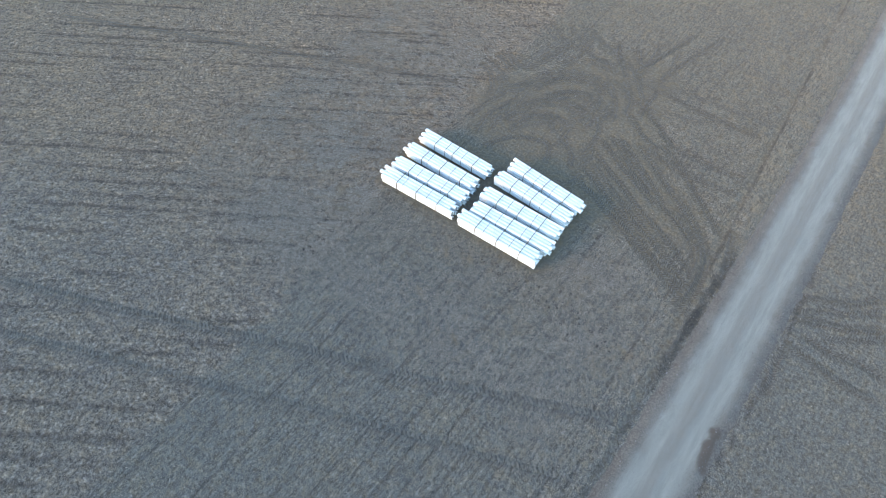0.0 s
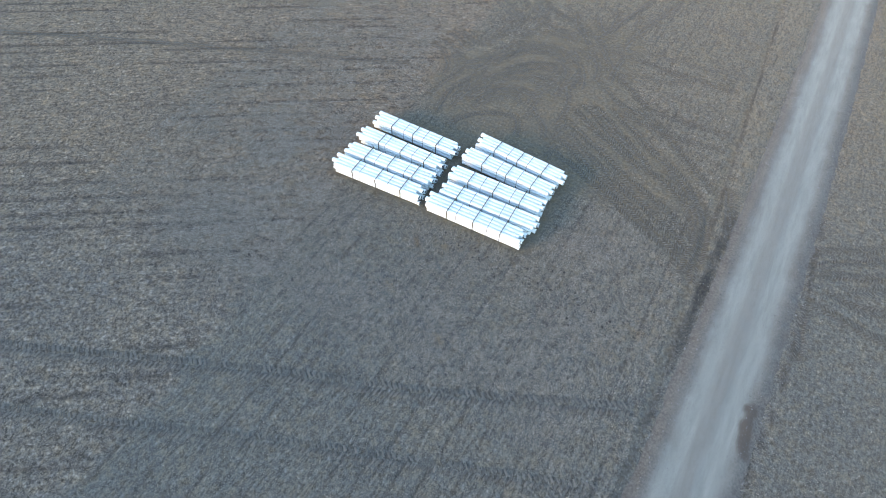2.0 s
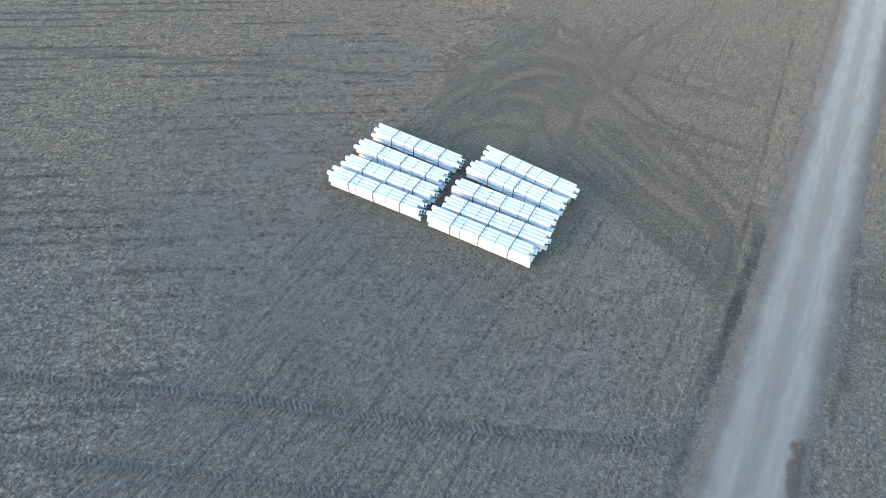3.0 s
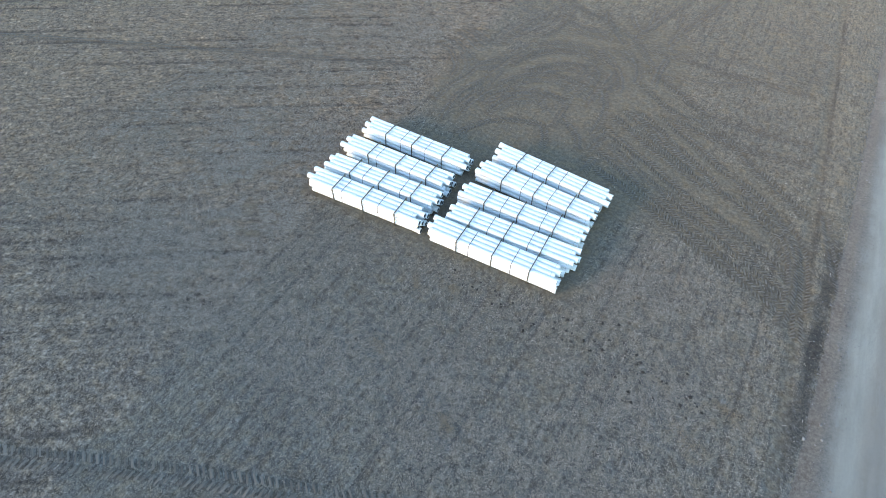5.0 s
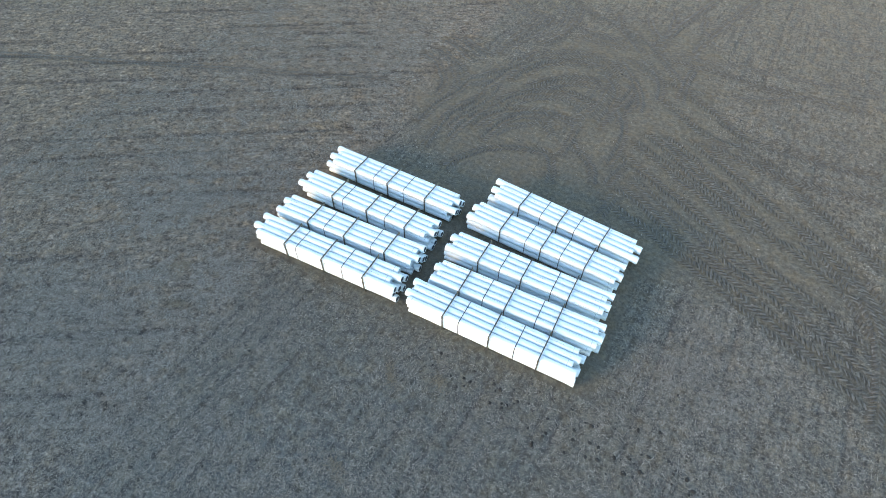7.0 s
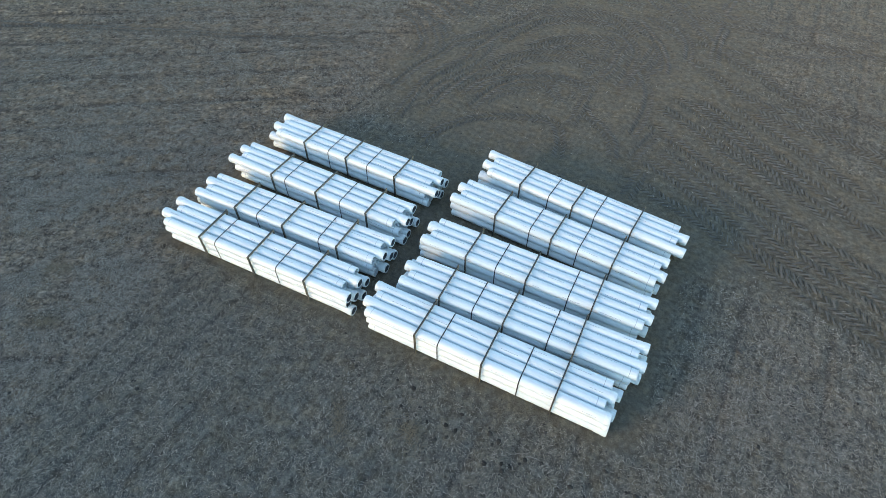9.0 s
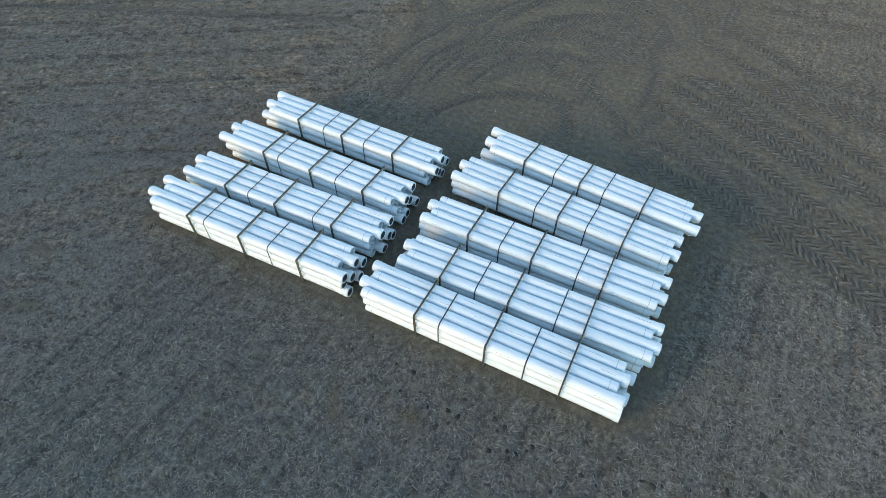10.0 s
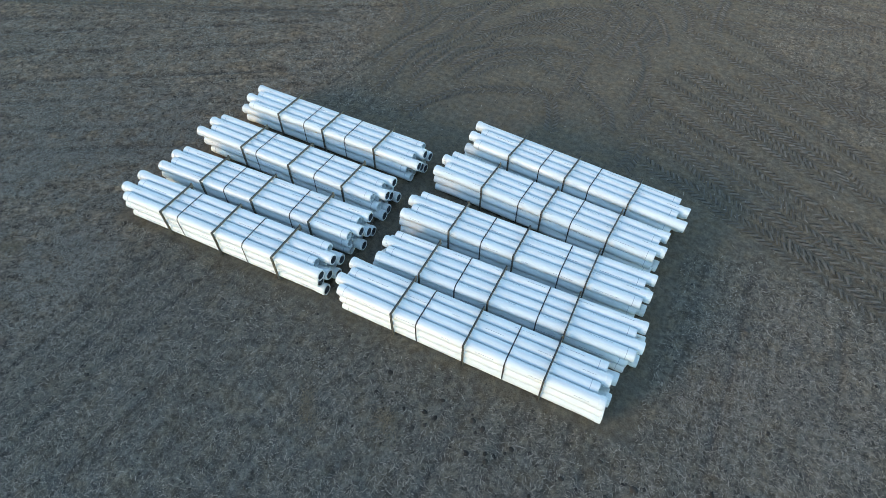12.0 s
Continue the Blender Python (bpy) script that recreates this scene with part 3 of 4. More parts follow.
# the thin dark edge of the smooth wheel strip beside the road
strip = np.abs(X - (14.62 + 0.018 * Y)) + 0.05 * lattice_noise(X, Y, 0.7, 17)
damp = np.maximum(damp, 0.8 * (1 - ease(strip, 0.03, 0.17)) * ease(Y, 2, 8) * (0.6 + 0.4 * lattice_noise(X, Y, 2.0, 29)))
float_layer(me, "brown", np.clip(ease(Y + 0.5 * np.minimum(X, 0) * -1 - 2.0 * lattice_noise(X, Y, 6.0, 27) - 12.0 * ease(X, 15, 22), -7, 10), 0, 1))
# furrows and rake lines get their shade as dark colour here
float_layer(me, "damp", np.clip(np.maximum.reduce([0.75 * damp, 0.48 * furrows(X, Y), (0.34 - 0.2 * ease(Y, 10, 20)) * rake_lines(X, Y) * (1 - 0.8 * hub)]), 0, 1))
verge = np.abs(X - road_centre(Y)) - road_half(Y)
float_layer(me, "dust", np.clip((1 - ease(verge + 0.5 * lattice_noise(X, Y, 1.4, 43), -0.2, 1.5)) * 0.9, 0, 1))
tagged(new("ground", me), "grey-brown tilled field soil with straw and plough rows", "ground", kind="structure")

# ---- road ----
ry = np.concatenate([-45 - (3.0 * 1.45 ** np.arange(17))[::-1], np.arange(-45, 75, 0.22), 75 + 3.0 * 1.45 ** np.arange(17)])
ru = np.linspace(-1, 1, 61)
RY, RU = (a.ravel() for a in np.meshgrid(ry, ru, indexing="ij"))
half = road_half(RY) + 0.6
RX = road_centre(RY) + RU * half
off = np.abs(RU) * half
wander = 0.10 * lattice_noise(RX, RY, 4, 31)
ruts = 1 - ease(np.abs(off - 0.94 + wander), 0.28, 0.74)
edge = ease(off - road_half(RY) + 0.22 * lattice_noise(RX, RY, 1.6, 33) + 0.14 * lattice_noise(RX, RY, 0.4, 35), -0.95, 0.55)
tail = ease(off - half, -0.9, 0.0)
RZ = 0.03 - 0.018 * ruts - 0.03 * edge - 0.085 * tail + 0.012 * lattice_noise(RX, RY, 0.5, 37) * (1 - ruts) + 0.02 * lattice_noise(RX, RY, 0.6, 39) * edge
w = len(ru)
i, j = (a.ravel() for a in np.meshgrid(np.arange(len(ry) - 1), np.arange(w - 1), indexing="ij"))
me = raw_mesh("road", np.stack([RX, RY, RZ], 1), np.stack([i * w + j, i * w + j + 1, (i + 1) * w + j + 1, (i + 1) * w + j], 1), GRAVEL, True)
float_layer(me, "worn", np.clip(ruts * 0.48 + 0.52, 0, 1) * (1 - edge))
float_layer(me, "verge", edge)
mud = 1 - ease(np.hypot((RX - 18.75) / 0.45, (RY + 4.6) / 1.5) + 0.4 * lattice_noise(RX, RY, 0.5, 41), 0.6, 1.05)
float_layer(me, "mud", 0.8 * mud)
tagged(new("road", me), "pale grey gravel farm road with two worn wheel ruts", "road", kind="structure")


# ---- pipe bundles ----
def pipe_mesh():
    r, h = OD / 2, PIPE / 2
    bm = bmesh.new()
    lathe(bm, [(h - 0.30, r - 0.034), (-h + 1.5, r - 0.034), (-h, r - 0.034), (-h, r - 0.004), (-h + 0.02, r), (h - 0.31, r), (h - 0.26, r + 0.008), (h - 0.125, r + 0.008), (h - 0.115, r + 0.016),
               (h - 0.03, r + 0.016), (h - 0.02, r + 0.010), (h, r + 0.010), (h, r - 0.028), (h - 0.25, r - 0.028), (h - 0.30, r - 0.034)])
    # bell side of the bore takes the painted shade, plain end stays white
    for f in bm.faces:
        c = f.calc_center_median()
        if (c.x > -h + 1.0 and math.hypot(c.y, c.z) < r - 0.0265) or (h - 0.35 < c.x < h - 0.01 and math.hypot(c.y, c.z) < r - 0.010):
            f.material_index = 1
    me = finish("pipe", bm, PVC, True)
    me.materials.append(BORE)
    me.set_sharp_from_angle(angle=radians(28))
    return me


def marking_mesh():
    """Printed line of unreadable bars."""
    r, h = OD / 2 + 0.0012, PIPE / 2
    bm = bmesh.new()
    rnd = random.Random(5)
    x = -h + 0.5
    while x < h - 0.5:
        for _ in range(rnd.randint(3, 6)):
            w = rnd.uniform(0.03, 0.11)
            vs = [bm.verts.new((xx, r * math.sin(a), r * math.cos(a))) for xx in (x, x + w) for a in (-0.035, 0.035)]
            bm.faces.new((vs[0], vs[1], vs[3], vs[2]))
            x += w + 0.02
        x += rnd.uniform(0.5, 0.8)
    return finish("print_line", bm, INK)


def ring_mesh():
    bm = bmesh.new()
    lathe(bm, [(-PIPE / 2 + 0.175, OD / 2 + 0.0012), (-PIPE / 2 + 0.185, OD / 2 + 0.0012)], 32)
    return finish("depth_ring", bm, INK)


def band_mesh(w, h, radius, wide, thick, z0=0.0):
    """A band round a block w by h with rounded corners."""
    path = []
    for cy, cz, a0 in ((w / 2 - radius, h - radius, 0), (-w / 2 + radius, h - radius, 90), (-w / 2 + radius, radius, 180), (w / 2 - radius, radius, 270)):
        for k in range(7):
            a = radians(a0 + 15 * k)
            path.append((cy, cz + z0, math.cos(a), math.sin(a)))
    bm = bmesh.new()
    rings = []
    for cy, cz, c, s in path:
        rings.append([bm.verts.new((x, cy + (radius + t) * c, cz + (radius + t) * s)) for x, t in ((-wide / 2, 0), (-wide / 2, thick), (wide / 2, thick), (wide / 2, 0))])
    for a, b in zip(rings, rings[1:] + rings[:1]):
        for k in range(4):
            bm.faces.new((a[k], a[(k + 1) % 4], b[(k + 1) % 4], b[k]))
    return bm


STACK_W, STACK_H = 4 * OD, 3 * OD
PIPE_MESH, MARK_MESH, RING_MESH = pipe_mesh(), marking_mesh(), ring_mesh()
STRAP_MESH = finish("strap", band_mesh(STACK_W + 0.002, STACK_H + 0.002, OD / 2, 0.028, 0.005, LIFT - 0.001), BAND)
FRAME_BAND = finish("band", band_mesh(STACK_W + 2 * BOARD + 0.004, STACK_H + 2 * LIFT + 0.003, 0.006, 0.019, 0.003, 0.0), BAND)


def board_mesh(name, *args):
    bm = bmesh.new()
    box(bm, *args, bevel=0.004)
    return finish(name, bm, LUMBER)


W2, HH = STACK_W / 2, STACK_H + 2 * LIFT
BOARDS = [board_mesh("top_board", -0.019, 0.019, -W2 - BOARD, W2 + BOARD, HH - LIFT, HH), board_mesh("bottom_board", -0.019, 0.019, -W2 - BOARD, W2 + BOARD, -0.004, LIFT),
          board_mesh("front_post", -0.018, 0.018, -W2 - BOARD, -W2, LIFT, HH - LIFT), board_mesh("back_post", -0.018, 0.018, W2, W2 + BOARD, LIFT, HH - LIFT)]
STUB = board_mesh("post_end", -0.018, 0.018, W2 + BOARD - 0.005, W2 + BOARD + 0.04, HH - 0.12, HH + 0.035)


def pipe_bundle(line, tops, fronts, slides, strap_at, label):
    """strap_at: strap, middle frame, strap; tops: which way each pipe of the top layer points, from the back; fronts: the same for the two below the front one; slides: how far these six lie off the middle."""
    xa, ya, xc, yc = line
    a = math.atan2(yc - ya, xc - xa)
    reach = W2 + BOARD
    root = new("pipe_bundle")
    root.matrix_basis = pose((xa + xc) / 2 - math.sin(a) * reach, (ya + yc) / 2 + math.cos(a) * reach, 0, 0, 0, math.degrees(a))
    tagged(root, label, "pipe bundle", "pipe bundles in the field")
    for layer in range(3):
        for col in range(4):
            top = tops[col]
            if layer == 0:
                kind, slide = top, slides[col]
            elif col == 3:
                kind, slide = fronts[layer - 1], slides[3 + layer]
            else:
                kind = "P" if (top == "B") == (layer == 1) else "B"
                slide = (sum(slides) / 6) + (0.12 if kind == "B" else -0.12) + random.uniform(-0.06, 0.06)
            y, z = OD * (1.5 - col), LIFT + OD * (2.5 - layer)
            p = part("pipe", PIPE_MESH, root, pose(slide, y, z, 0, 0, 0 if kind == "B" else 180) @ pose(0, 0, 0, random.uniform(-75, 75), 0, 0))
            tagged(part("print_line", MARK_MESH, p), kind="stuff")
            part("depth_ring", RING_MESH, p)
    for k, x in enumerate((-SPACING / 2, strap_at[1], SPACING / 2)):
        fr = new("frame")
        fr.parent = root
        fr.matrix_basis = pose(x, 0, 0, 0, 0, random.uniform(-0.8, 0.8))
        for me in BOARDS:
            part(me.name, me, fr)
        part("band", FRAME_BAND, fr, pose(-0.009, 0, 0), "black steel band")
        if k != 1:
            part("post_end", STUB, fr)
    for x in (strap_at[0], strap_at[2]):
        part("strap", STRAP_MESH, root, pose(x, 0, 0, 0, 0, random.uniform(-0.5, 0.5)), "thin black strap")
    return root


LOOK = "white plastic pipes bundled in strapped lumber frames, "
pipe_bundle(ROWS_LEFT[0], "PBPB", "BB", (-0.355, -0.07, -0.385, -0.065, -0.125, 0.0), (-1.28, -0.06, 0.82), LOOK + "its front face sunlit")
pipe_bundle(ROWS_LEFT[1], "BPBP", "PP", (-0.105, -0.285, -0.055, -0.25, -0.265, -0.245), (-1.03, -0.07, 1.14), LOOK + "close behind another")
pipe_bundle(ROWS_LEFT[2], "BPBP", "PB", (-0.27, -0.455, -0.16, -0.47, -0.29, -0.135), (-1.28, -0.05, 0.81), LOOK + "slightly askew")
pipe_bundle(ROWS_LEFT[3], "PBPB", "PP", (-0.235, -0.01, -0.235, 0.10, -0.285, -0.18), (-0.83, -0.09, 0.71), LOOK + "beside open ground")
pipe_bundle(ROWS_RIGHT[0], "PBPB", "BB", (-0.295, -0.14, -0.32, -0.12, -0.085, -0.055), (-1.18, -0.02, 0.91), LOOK + "its front face sunlit")
pipe_bundle(ROWS_RIGHT[1], "BPBP", "PP", (0.225, 0.035, 0.265, 0.135, 0.055, 0.05), (-0.87, -0.02, 1.12), LOOK + "close behind another")
pipe_bundle(ROWS_RIGHT[2], "BPBP", "PP", (0.075, -0.135, 0.085, -0.085, -0.12, -0.10), (-0.91, -0.03, 1.13), LOOK + "in mid row")
pipe_bundle(ROWS_RIGHT[3], "BPBP", "PP", (-0.06, -0.22, 0.01, -0.185, -0.17, -0.13), (-0.68, 0.0, 0.79), LOOK + "turned a little")
pipe_bundle(ROWS_RIGHT[4], "PBPB", "PP", (-0.235, 0.09, -0.15, 0.16, -0.14, -0.14), (-0.83, -0.04, 0.66), LOOK + "turned, beside tyre tracks")


# ---- tyre tracks: pressed lug ridges in chevrons ----
def ridges(cx, cy, cz, ang, length, width, height, seed):
    """Small humps, each a long low roof with sloped ends."""
    rs = np.random.RandomState(seed)
    n = len(cx)
    prof = np.array([(-0.5, -0.5, 0), (0.5, -0.5, 0), (0.5, 0.5, 0), (-0.5, 0.5, 0), (-0.36, 0, 1), (0.36, 0, 1)])
    p = np.repeat(prof[None], n, 0) * np.stack([length, width, height], 1)[:, None]
    p[:, :, :2] += rs.uniform(-0.012, 0.012, (n, 6, 2))
    p[:, :4, 2] -= 0.03
    c, s = np.cos(ang)[:, None], np.sin(ang)[:, None]
    v = np.stack([cx[:, None] + c * p[:, :, 0] - s * p[:, :, 1], cy[:, None] + s * p[:, :, 0] + c * p[:, :, 1], cz[:, None] + p[:, :, 2]], 2)
    f = np.array([(0, 1, 5), (0, 5, 4), (1, 2, 5), (2, 3, 4), (2, 4, 5), (3, 0, 4)])
    return v.reshape(-1, 3), (f[None] + 6 * np.arange(n)[:, None, None]).reshape(-1, 3)


def under_newer(k, x, y):
    """True where a later wheel has rolled over the place."""
    out = np.zeros(len(x), bool)
    for w, f, line in LINES[k + 1:]:
        reach = w * 0.5
        lo, hi = line.min(0) - reach, line.max(0) + reach
        at = np.nonzero(~out & (x > lo[0]) & (x < hi[0]) & (y > lo[1]) & (y < hi[1]))[0]
        if len(at):
            d = np.hypot(x[at, None] - line[None, :, 0], y[at, None] - line[None, :, 1]).min(1)
            out[at] = d < reach * 0.95
    return out


def tyre_track(k, width, fresh, points):
    dark_slots = 0.61 < width < 0.7
    big = width > 0.69
    rs = np.random.RandomState(100 + k)
    pitch = 0.26 if big else 0.195
    line = curve(points, pitch)
    d = np.gradient(line, axis=0)
    head = np.arctan2(d[:, 1], d[:, 0])
    way = 1 if k % 2 or big else -1
    cx, cy, ang, step = [], [], [], []
    for side in (-1, 1):
        off = side * width * 0.25
        sh = side * pitch * 0.25
        cx.append(line[:, 0] - np.sin(head) * off + np.cos(head) * sh)
        cy.append(line[:, 1] + np.cos(head) * off + np.sin(head) * sh)
        ang.append(head + np.pi / 2 + side * way * (0.5 if big else 0.72))
        step.append(head)
    cx, cy, ang, step = (np.concatenate(a) for a in (cx, cy, ang, step))
    faint = 0.5 + 0.5 * lattice_noise(cx, cy, 2.2, 51)
    keep = (rs.uniform(size=len(cx)) < 0.45 + 0.3 * fresh + 0.9 * faint) & ~under_newer(k, cx, cy)
    if keep.sum() < 4:
        return
    n = keep.sum()
    cx, cy, ang, step = cx[keep] + rs.normal(0, 0.01, n), cy[keep] + rs.normal(0, 0.01, n), ang[keep] + rs.normal(0, 0.05, n), step[keep]
    wide = 1.5 if big else 1.05
    long = width * rs.uniform(0.44, 0.56, n)
    # low humps whose dark colour stands for the shade in the lug slots
    v, f = ridges(cx, cy, relief(cx, cy), ang, long, (1.1 if big else wide) * rs.uniform(0.055, 0.085, n), 0.014 * wide * rs.uniform(0.6, 1.2, n), 200 + k)
    # between the slots the soil stands up in crumbling ribs, coloured pale as if sunlit
    rx, ry = cx + np.cos(step) * pitch * 0.5, cy + np.sin(step) * pitch * 0.5
    rise = 0.034 * wide * (0.4 + 0.6 * fresh) * rs.uniform(0.5, 1.2, n)
    rv, rf = ridges(rx, ry, relief(rx, ry), ang, long * rs.uniform(0.8, 1.0, n), (1.75 if big else wide) * rs.uniform(0.06, 0.10, n), rise, 400 + k)
    me = raw_mesh("tyre_track", np.concatenate([v, rv]), np.concatenate([f, rf + len(v)]), LUG if dark_slots else LUG_PALE, True)
    me.materials.append(RIM)
    me.polygons.foreach_set("material_index", np.repeat([0, 1], [len(f), len(rf)]).astype(np.int32))
    tagged(new("tyre_track", me), "chevron tread marks of a tractor tyre pressed in soil", "tyre track", "tyre tracks in the field", "stuff")


for k, (w, f, p) in enumerate(TRACKS):
    tyre_track(k, w, f, p)


# ---- scattered bits ----
def scatter(n, x0, x1, y0, y1, seed, keep):
    rs = np.random.RandomState(seed)
    x, y = rs.uniform(x0, x1, n), rs.uniform(y0, y1, n)
    k = rs.uniform(size=n) < keep(x, y)
    return x[k], y[k]


def straw_keep(x, y):
    head, hub, apron, bed, road = field_masks(x, y)
    tr = track_mask(x, y)
    patch = 0.55 + 0.45 * lattice_noise(x, y, 2.6, 61) + 0.5 * lattice_noise(x, y, 0.5, 65) + 0.6 * lattice_noise(x, y, 0.2, 67) + 0.35 * lattice_noise(0.857 * x + 0.515 * y, 4 * (-0.515 * x + 0.857 * y), 1.6, 63)
    return np.clip(patch, 0.08, 1) * (1 - 0.45 * head) * (1 - 0.93 * np.maximum(hub, tr)) * (1 - 0.3 * apron) * (1 - bed) * (1 - road)


def straw(name, n, area, seed, length, width, fade=0.0):
    x0, x1, y0, y1 = area

    def thinning(x, y):
        inside = np.minimum.reduce([x - x0, x1 - x, y - y0, y1 - y])
        return straw_keep(x, y) * (ease(inside, 0, fade) if fade else 1.0)

    x, y = scatter(n, *area, seed, thinning)
    rs = np.random.RandomState(seed + 1)
    n = len(x)
    z = relief(x, y) + rs.uniform(0.002, 0.02, n)
    ang, tilt = rs.uniform(0, 2 * np.pi, n), rs.normal(0, 0.22, n)
    ln, wd = rs.uniform(*length, n), rs.uniform(*width, n)
    prof = np.array([(-0.5, -0.5, 0), (-0.5, 0.0, 0.3), (-0.5, 0.5, 0), (0.5, -0.35, 0), (0.5, 0.0, 0.2), (0.5, 0.35, 0)])
    p = np.repeat(prof[None], n, 0) * np.stack([ln, wd, wd], 1)[:, None]
    p[:, :, 2] += p[:, :, 0] * np.tan(tilt)[:, None]
    c, s = np.cos(ang)[:, None], np.sin(ang)[:, None]
    v = np.stack([x[:, None] + c * p[:, :, 0] - s * p[:, :, 1], y[:, None] + s * p[:, :, 0] + c * p[:, :, 1], z[:, None] + p[:, :, 2]], 2)
    f = np.array([(0, 3, 4, 1), (1, 4, 5, 2)])
    me = raw_mesh(name, v.reshape(-1, 3), (f[None] + 6 * np.arange(n)[:, None, None]).reshape(-1, 4), STRAW)
    tagged(new(name, me), "pale dry straw and stubble bits lying on the soil", "straw", kind="stuff")


straw("straw", 400000, (-22, 14, -9, 23), 71, (0.04, 0.12), (0.009, 0.017))
straw("straw", 820000, (-17, 13, -12, 6), 75, (0.03, 0.08), (0.0065, 0.012), 4.0)
straw("straw", 110000, (-54, 32, -30, 50), 73, (0.06, 0.16), (0.012, 0.022))
straw("straw", 150000, (-24, -7, -4, 20), 77, (0.035, 0.10), (0.009, 0.015), 3.0)

T = (1 + 5 ** 0.5) / 2
ICO = np.array([(-1, T, 0), (1, T, 0), (-1, -T, 0), (1, -T, 0), (0, -1, T), (0, 1, T), (0, -1, -T), (0, 1, -T), (T, 0, -1), (T, 0, 1), (-T, 0, -1), (-T, 0, 1)]) / 1.9
ICO_F = np.array([(0, 11, 5), (0, 5, 1), (0, 1, 7), (0, 7, 10), (0, 10, 11), (1, 5, 9), (5, 11, 4), (11, 10, 2), (10, 7, 6), (7, 1, 8),
                  (3, 9, 4), (3, 4, 2), (3, 2, 6), (3, 6, 8), (3, 8, 9), (4, 9, 5), (2, 4, 11), (6, 2, 10), (8, 6, 7), (9, 8, 1)])


def lumps(name, x, y, z, size, seed, mat, label, category):
    rs = np.random.RandomState(seed)
    n = len(x)
    p = ICO[None] * (1 + rs.uniform(-0.3, 0.3, (n, 12, 1))) * size[:, None, None] * np.stack([rs.uniform(0.7, 1.3, n), rs.uniform(0.7, 1.3, n), rs.uniform(0.45, 0.8, n)], 1)[:, None]
    v = p + np.stack([x, y, z], 1)[:, None]
    me = raw_mesh(name, v.reshape(-1, 3), (ICO_F[None] + 12 * np.arange(n)[:, None, None]).reshape(-1, 3), mat)
    tagged(new(name, me), label, category, kind="stuff")


x, y = scatter(19000, -26, 15, -11, 26, 81, lambda x, y: (1 - 0.7 * np.maximum(field_masks(x, y)[1], track_mask(x, y))) * (1 - field_masks(x, y)[3]) * (1 - field_masks(x, y)[4]))
rs = np.random.RandomState(82)
lumps("soil_clods", x, y, relief(x, y) + 0.004, rs.gamma(2.0, 0.005, len(x)) + 0.009, 83, CLOD, "crumbly clods of grey-brown soil on the field", "soil clods")

# dark clods in place of shaded scuff pits, along two lanes before the first row
cx, cy = [], []
for lane, reach, thick in ((((-1.6, -1.1), (1.0, -1.4), (4.4, -1.9), (7.0, -1.7), (9.5, -1.7), (11.2, -2.0), (12.3, -2.6)), 0.30, 0.75), (((4.8, -1.2), (6.2, -0.7), (7.5, -0.3), (8.6, -1.0), (10.0, -2.2), (11.2, -3.0)), 0.28, 0.8), (((2.0, -0.9), (4.0, -1.2), (6.0, -1.6), (8.4, -2.6), (9.8, -4.2)), 0.35, 0.45)):
    line = curve(lane, 0.15)
    line = line[rs.uniform(size=len(line)) < thick]
    cx.append(line[:, 0] + rs.normal(0, reach, len(line)))
    cy.append(line[:, 1] + rs.normal(0, reach, len(line)))
cx, cy = np.concatenate(cx), np.concatenate(cy)
lumps("kicked_clods", cx, cy, relief(cx, cy) - 0.012, rs.uniform(0.03, 0.085, len(cx)), 85, PIT_TONE, "dark clods standing in for shaded scuff pits in lanes on soil", "soil clods")

# loose stones along both edges of the road
rs = np.random.RandomState(91)
y = rs.uniform(-22, 52, 6000)
side = rs.choice((-1, 1), len(y))
x = road_centre(y) + side * (road_half(y) + rs.normal(0.05, 0.35, len(y)))
o = np.abs(x - road_centre(y))
lumps("road_stones", x, y, np.where(o < road_half(y), 0.03, relief(x, y) + 0.006), rs.gamma(2.0, 0.006, len(x)) + 0.008, 92, STONE, "loose pale stones along the gravel road", "stones")


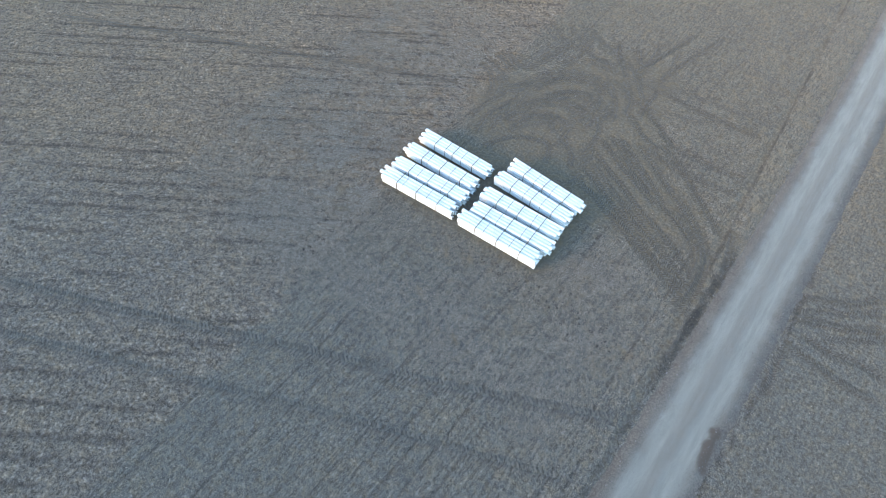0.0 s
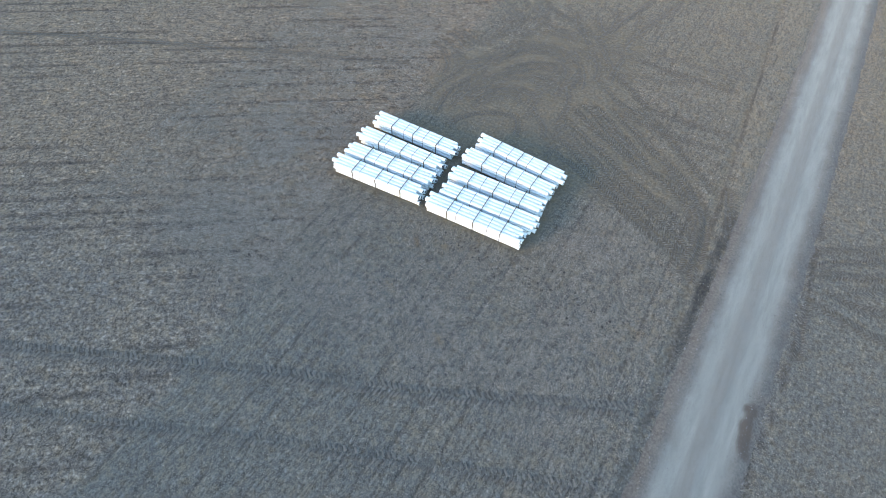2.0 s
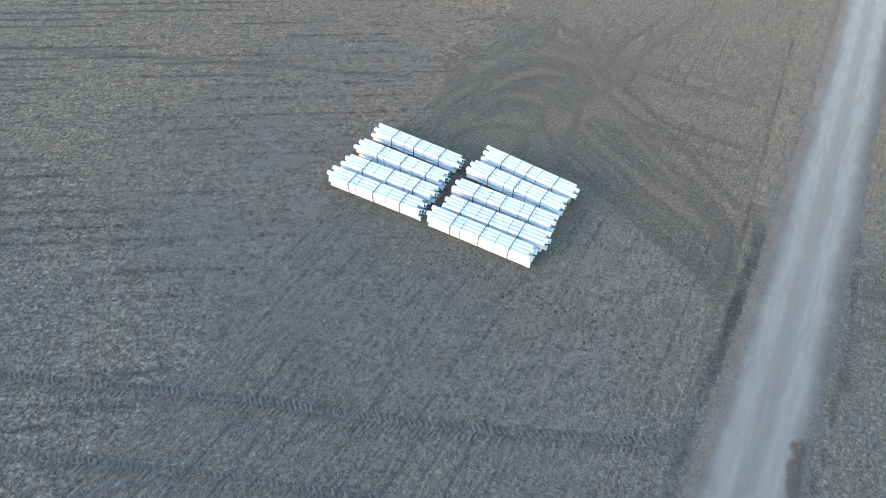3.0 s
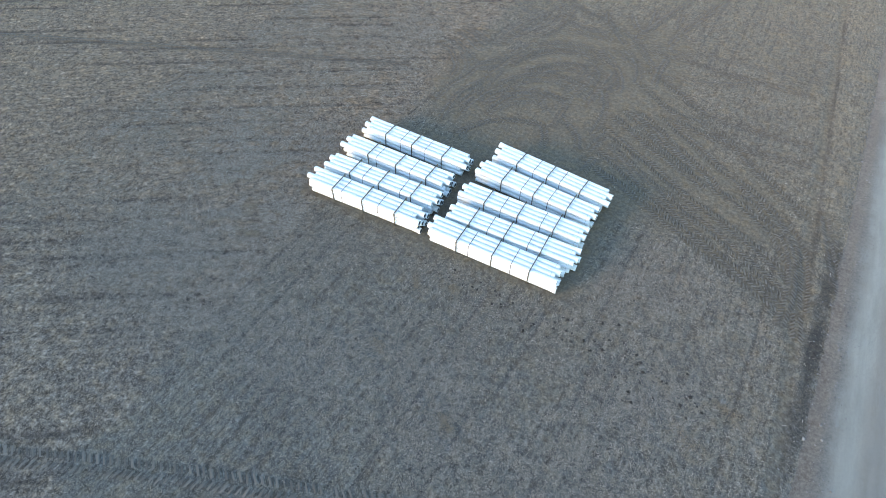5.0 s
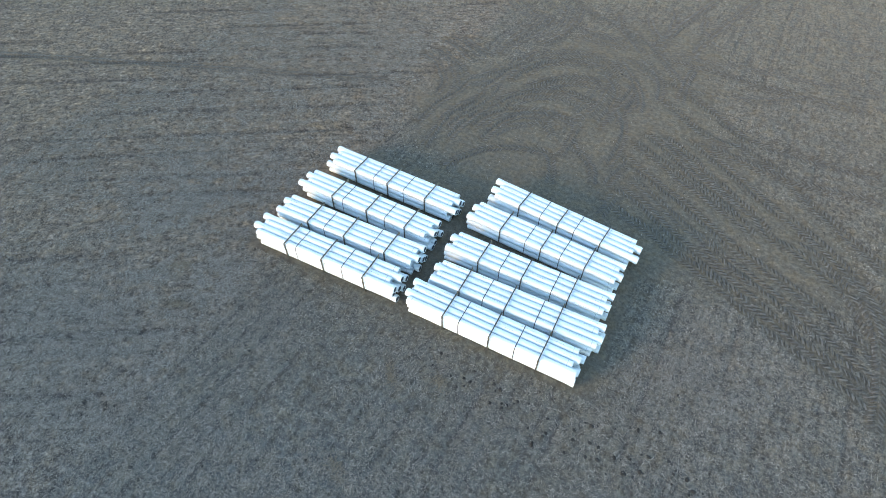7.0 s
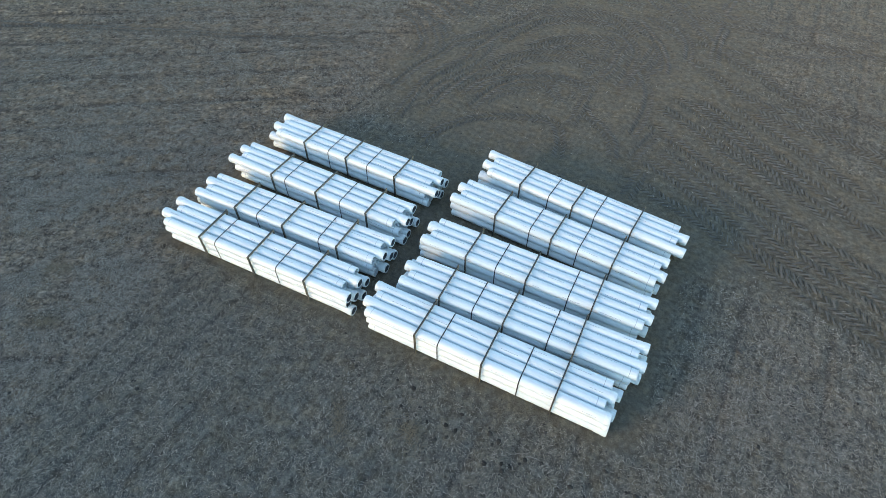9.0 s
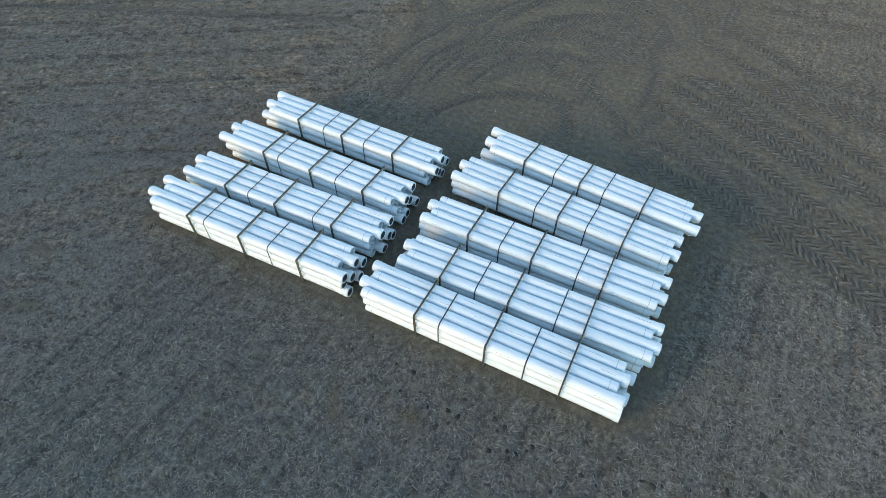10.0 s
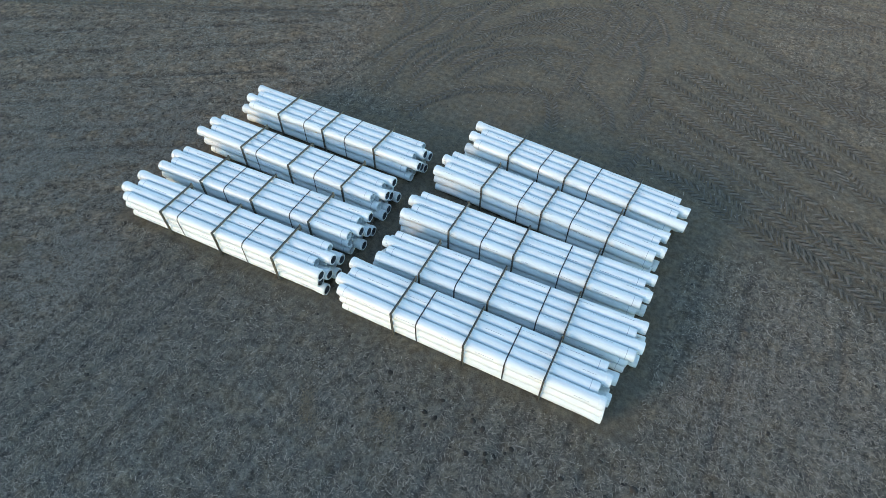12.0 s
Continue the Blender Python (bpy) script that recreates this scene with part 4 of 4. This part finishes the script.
# small tufts of dry weed flattened on the soil
def weed_patch(cx, cy, reach, turn, n, seed):
    rs = np.random.RandomState(seed)
    u, v = rs.normal(0, 0.5, n) * reach, rs.normal(0, 0.5, n) * reach * 0.45
    c, s = math.cos(radians(turn)), math.sin(radians(turn))
    x, y = cx + c * u - s * v, cy + s * u + c * v
    ln, wd, ang, tilt = rs.uniform(0.06, 0.20, n), rs.uniform(0.006, 0.012, n), rs.uniform(0, 2 * np.pi, n), rs.uniform(0.0, 0.6, n)
    prof = np.array([(0, -0.5, 0), (0, 0.0, 0.6), (0, 0.5, 0), (1, -0.2, 0), (1, 0.0, 0.2), (1, 0.2, 0)])
    p = np.repeat(prof[None], n, 0) * np.stack([ln, wd, wd], 1)[:, None]
    p[:, :, 2] += p[:, :, 0] * np.tan(tilt)[:, None]
    ca, sa = np.cos(ang)[:, None], np.sin(ang)[:, None]
    verts = np.stack([x[:, None] + ca * p[:, :, 0] - sa * p[:, :, 1], y[:, None] + sa * p[:, :, 0] + ca * p[:, :, 1], (relief(x, y) - 0.005)[:, None] + p[:, :, 2]], 2)
    f = np.array([(0, 3, 4, 1), (1, 4, 5, 2)])
    me = raw_mesh("weed_patch", verts.reshape(-1, 3), (f[None] + 6 * np.arange(n)[:, None, None]).reshape(-1, 4), WEED)
    tagged(new("weed_patch", me), "flattened tan tuft of dry weeds on the soil", "weeds", "dry weed tufts", "stuff")


WEED = crumb_material("dry_weed", (0.15, 0.115, 0.07), (0.36, 0.295, 0.195), 0.85)
for k, (wx, wy, wr, wt) in enumerate(((-0.7, -2.4, 0.42, 120), (-0.6, -5.8, 0.5, 150), (0.9, -1.9, 0.4, 140), (-9.2, -3.6, 0.5, 30), (-19.0, 0.2, 0.8, 60), (11.4, -3.9, 0.8, 150),
                                      (12.4, -2.0, 0.6, 150), (-10.5, -2.2, 0.45, 20), (15.6, 27.0, 0.7, 85), (15.9, 29.0, 0.8, 85), (3.4, -7.4, 0.5, 160))):
    weed_patch(wx, wy, wr, wt, 260, 300 + k)
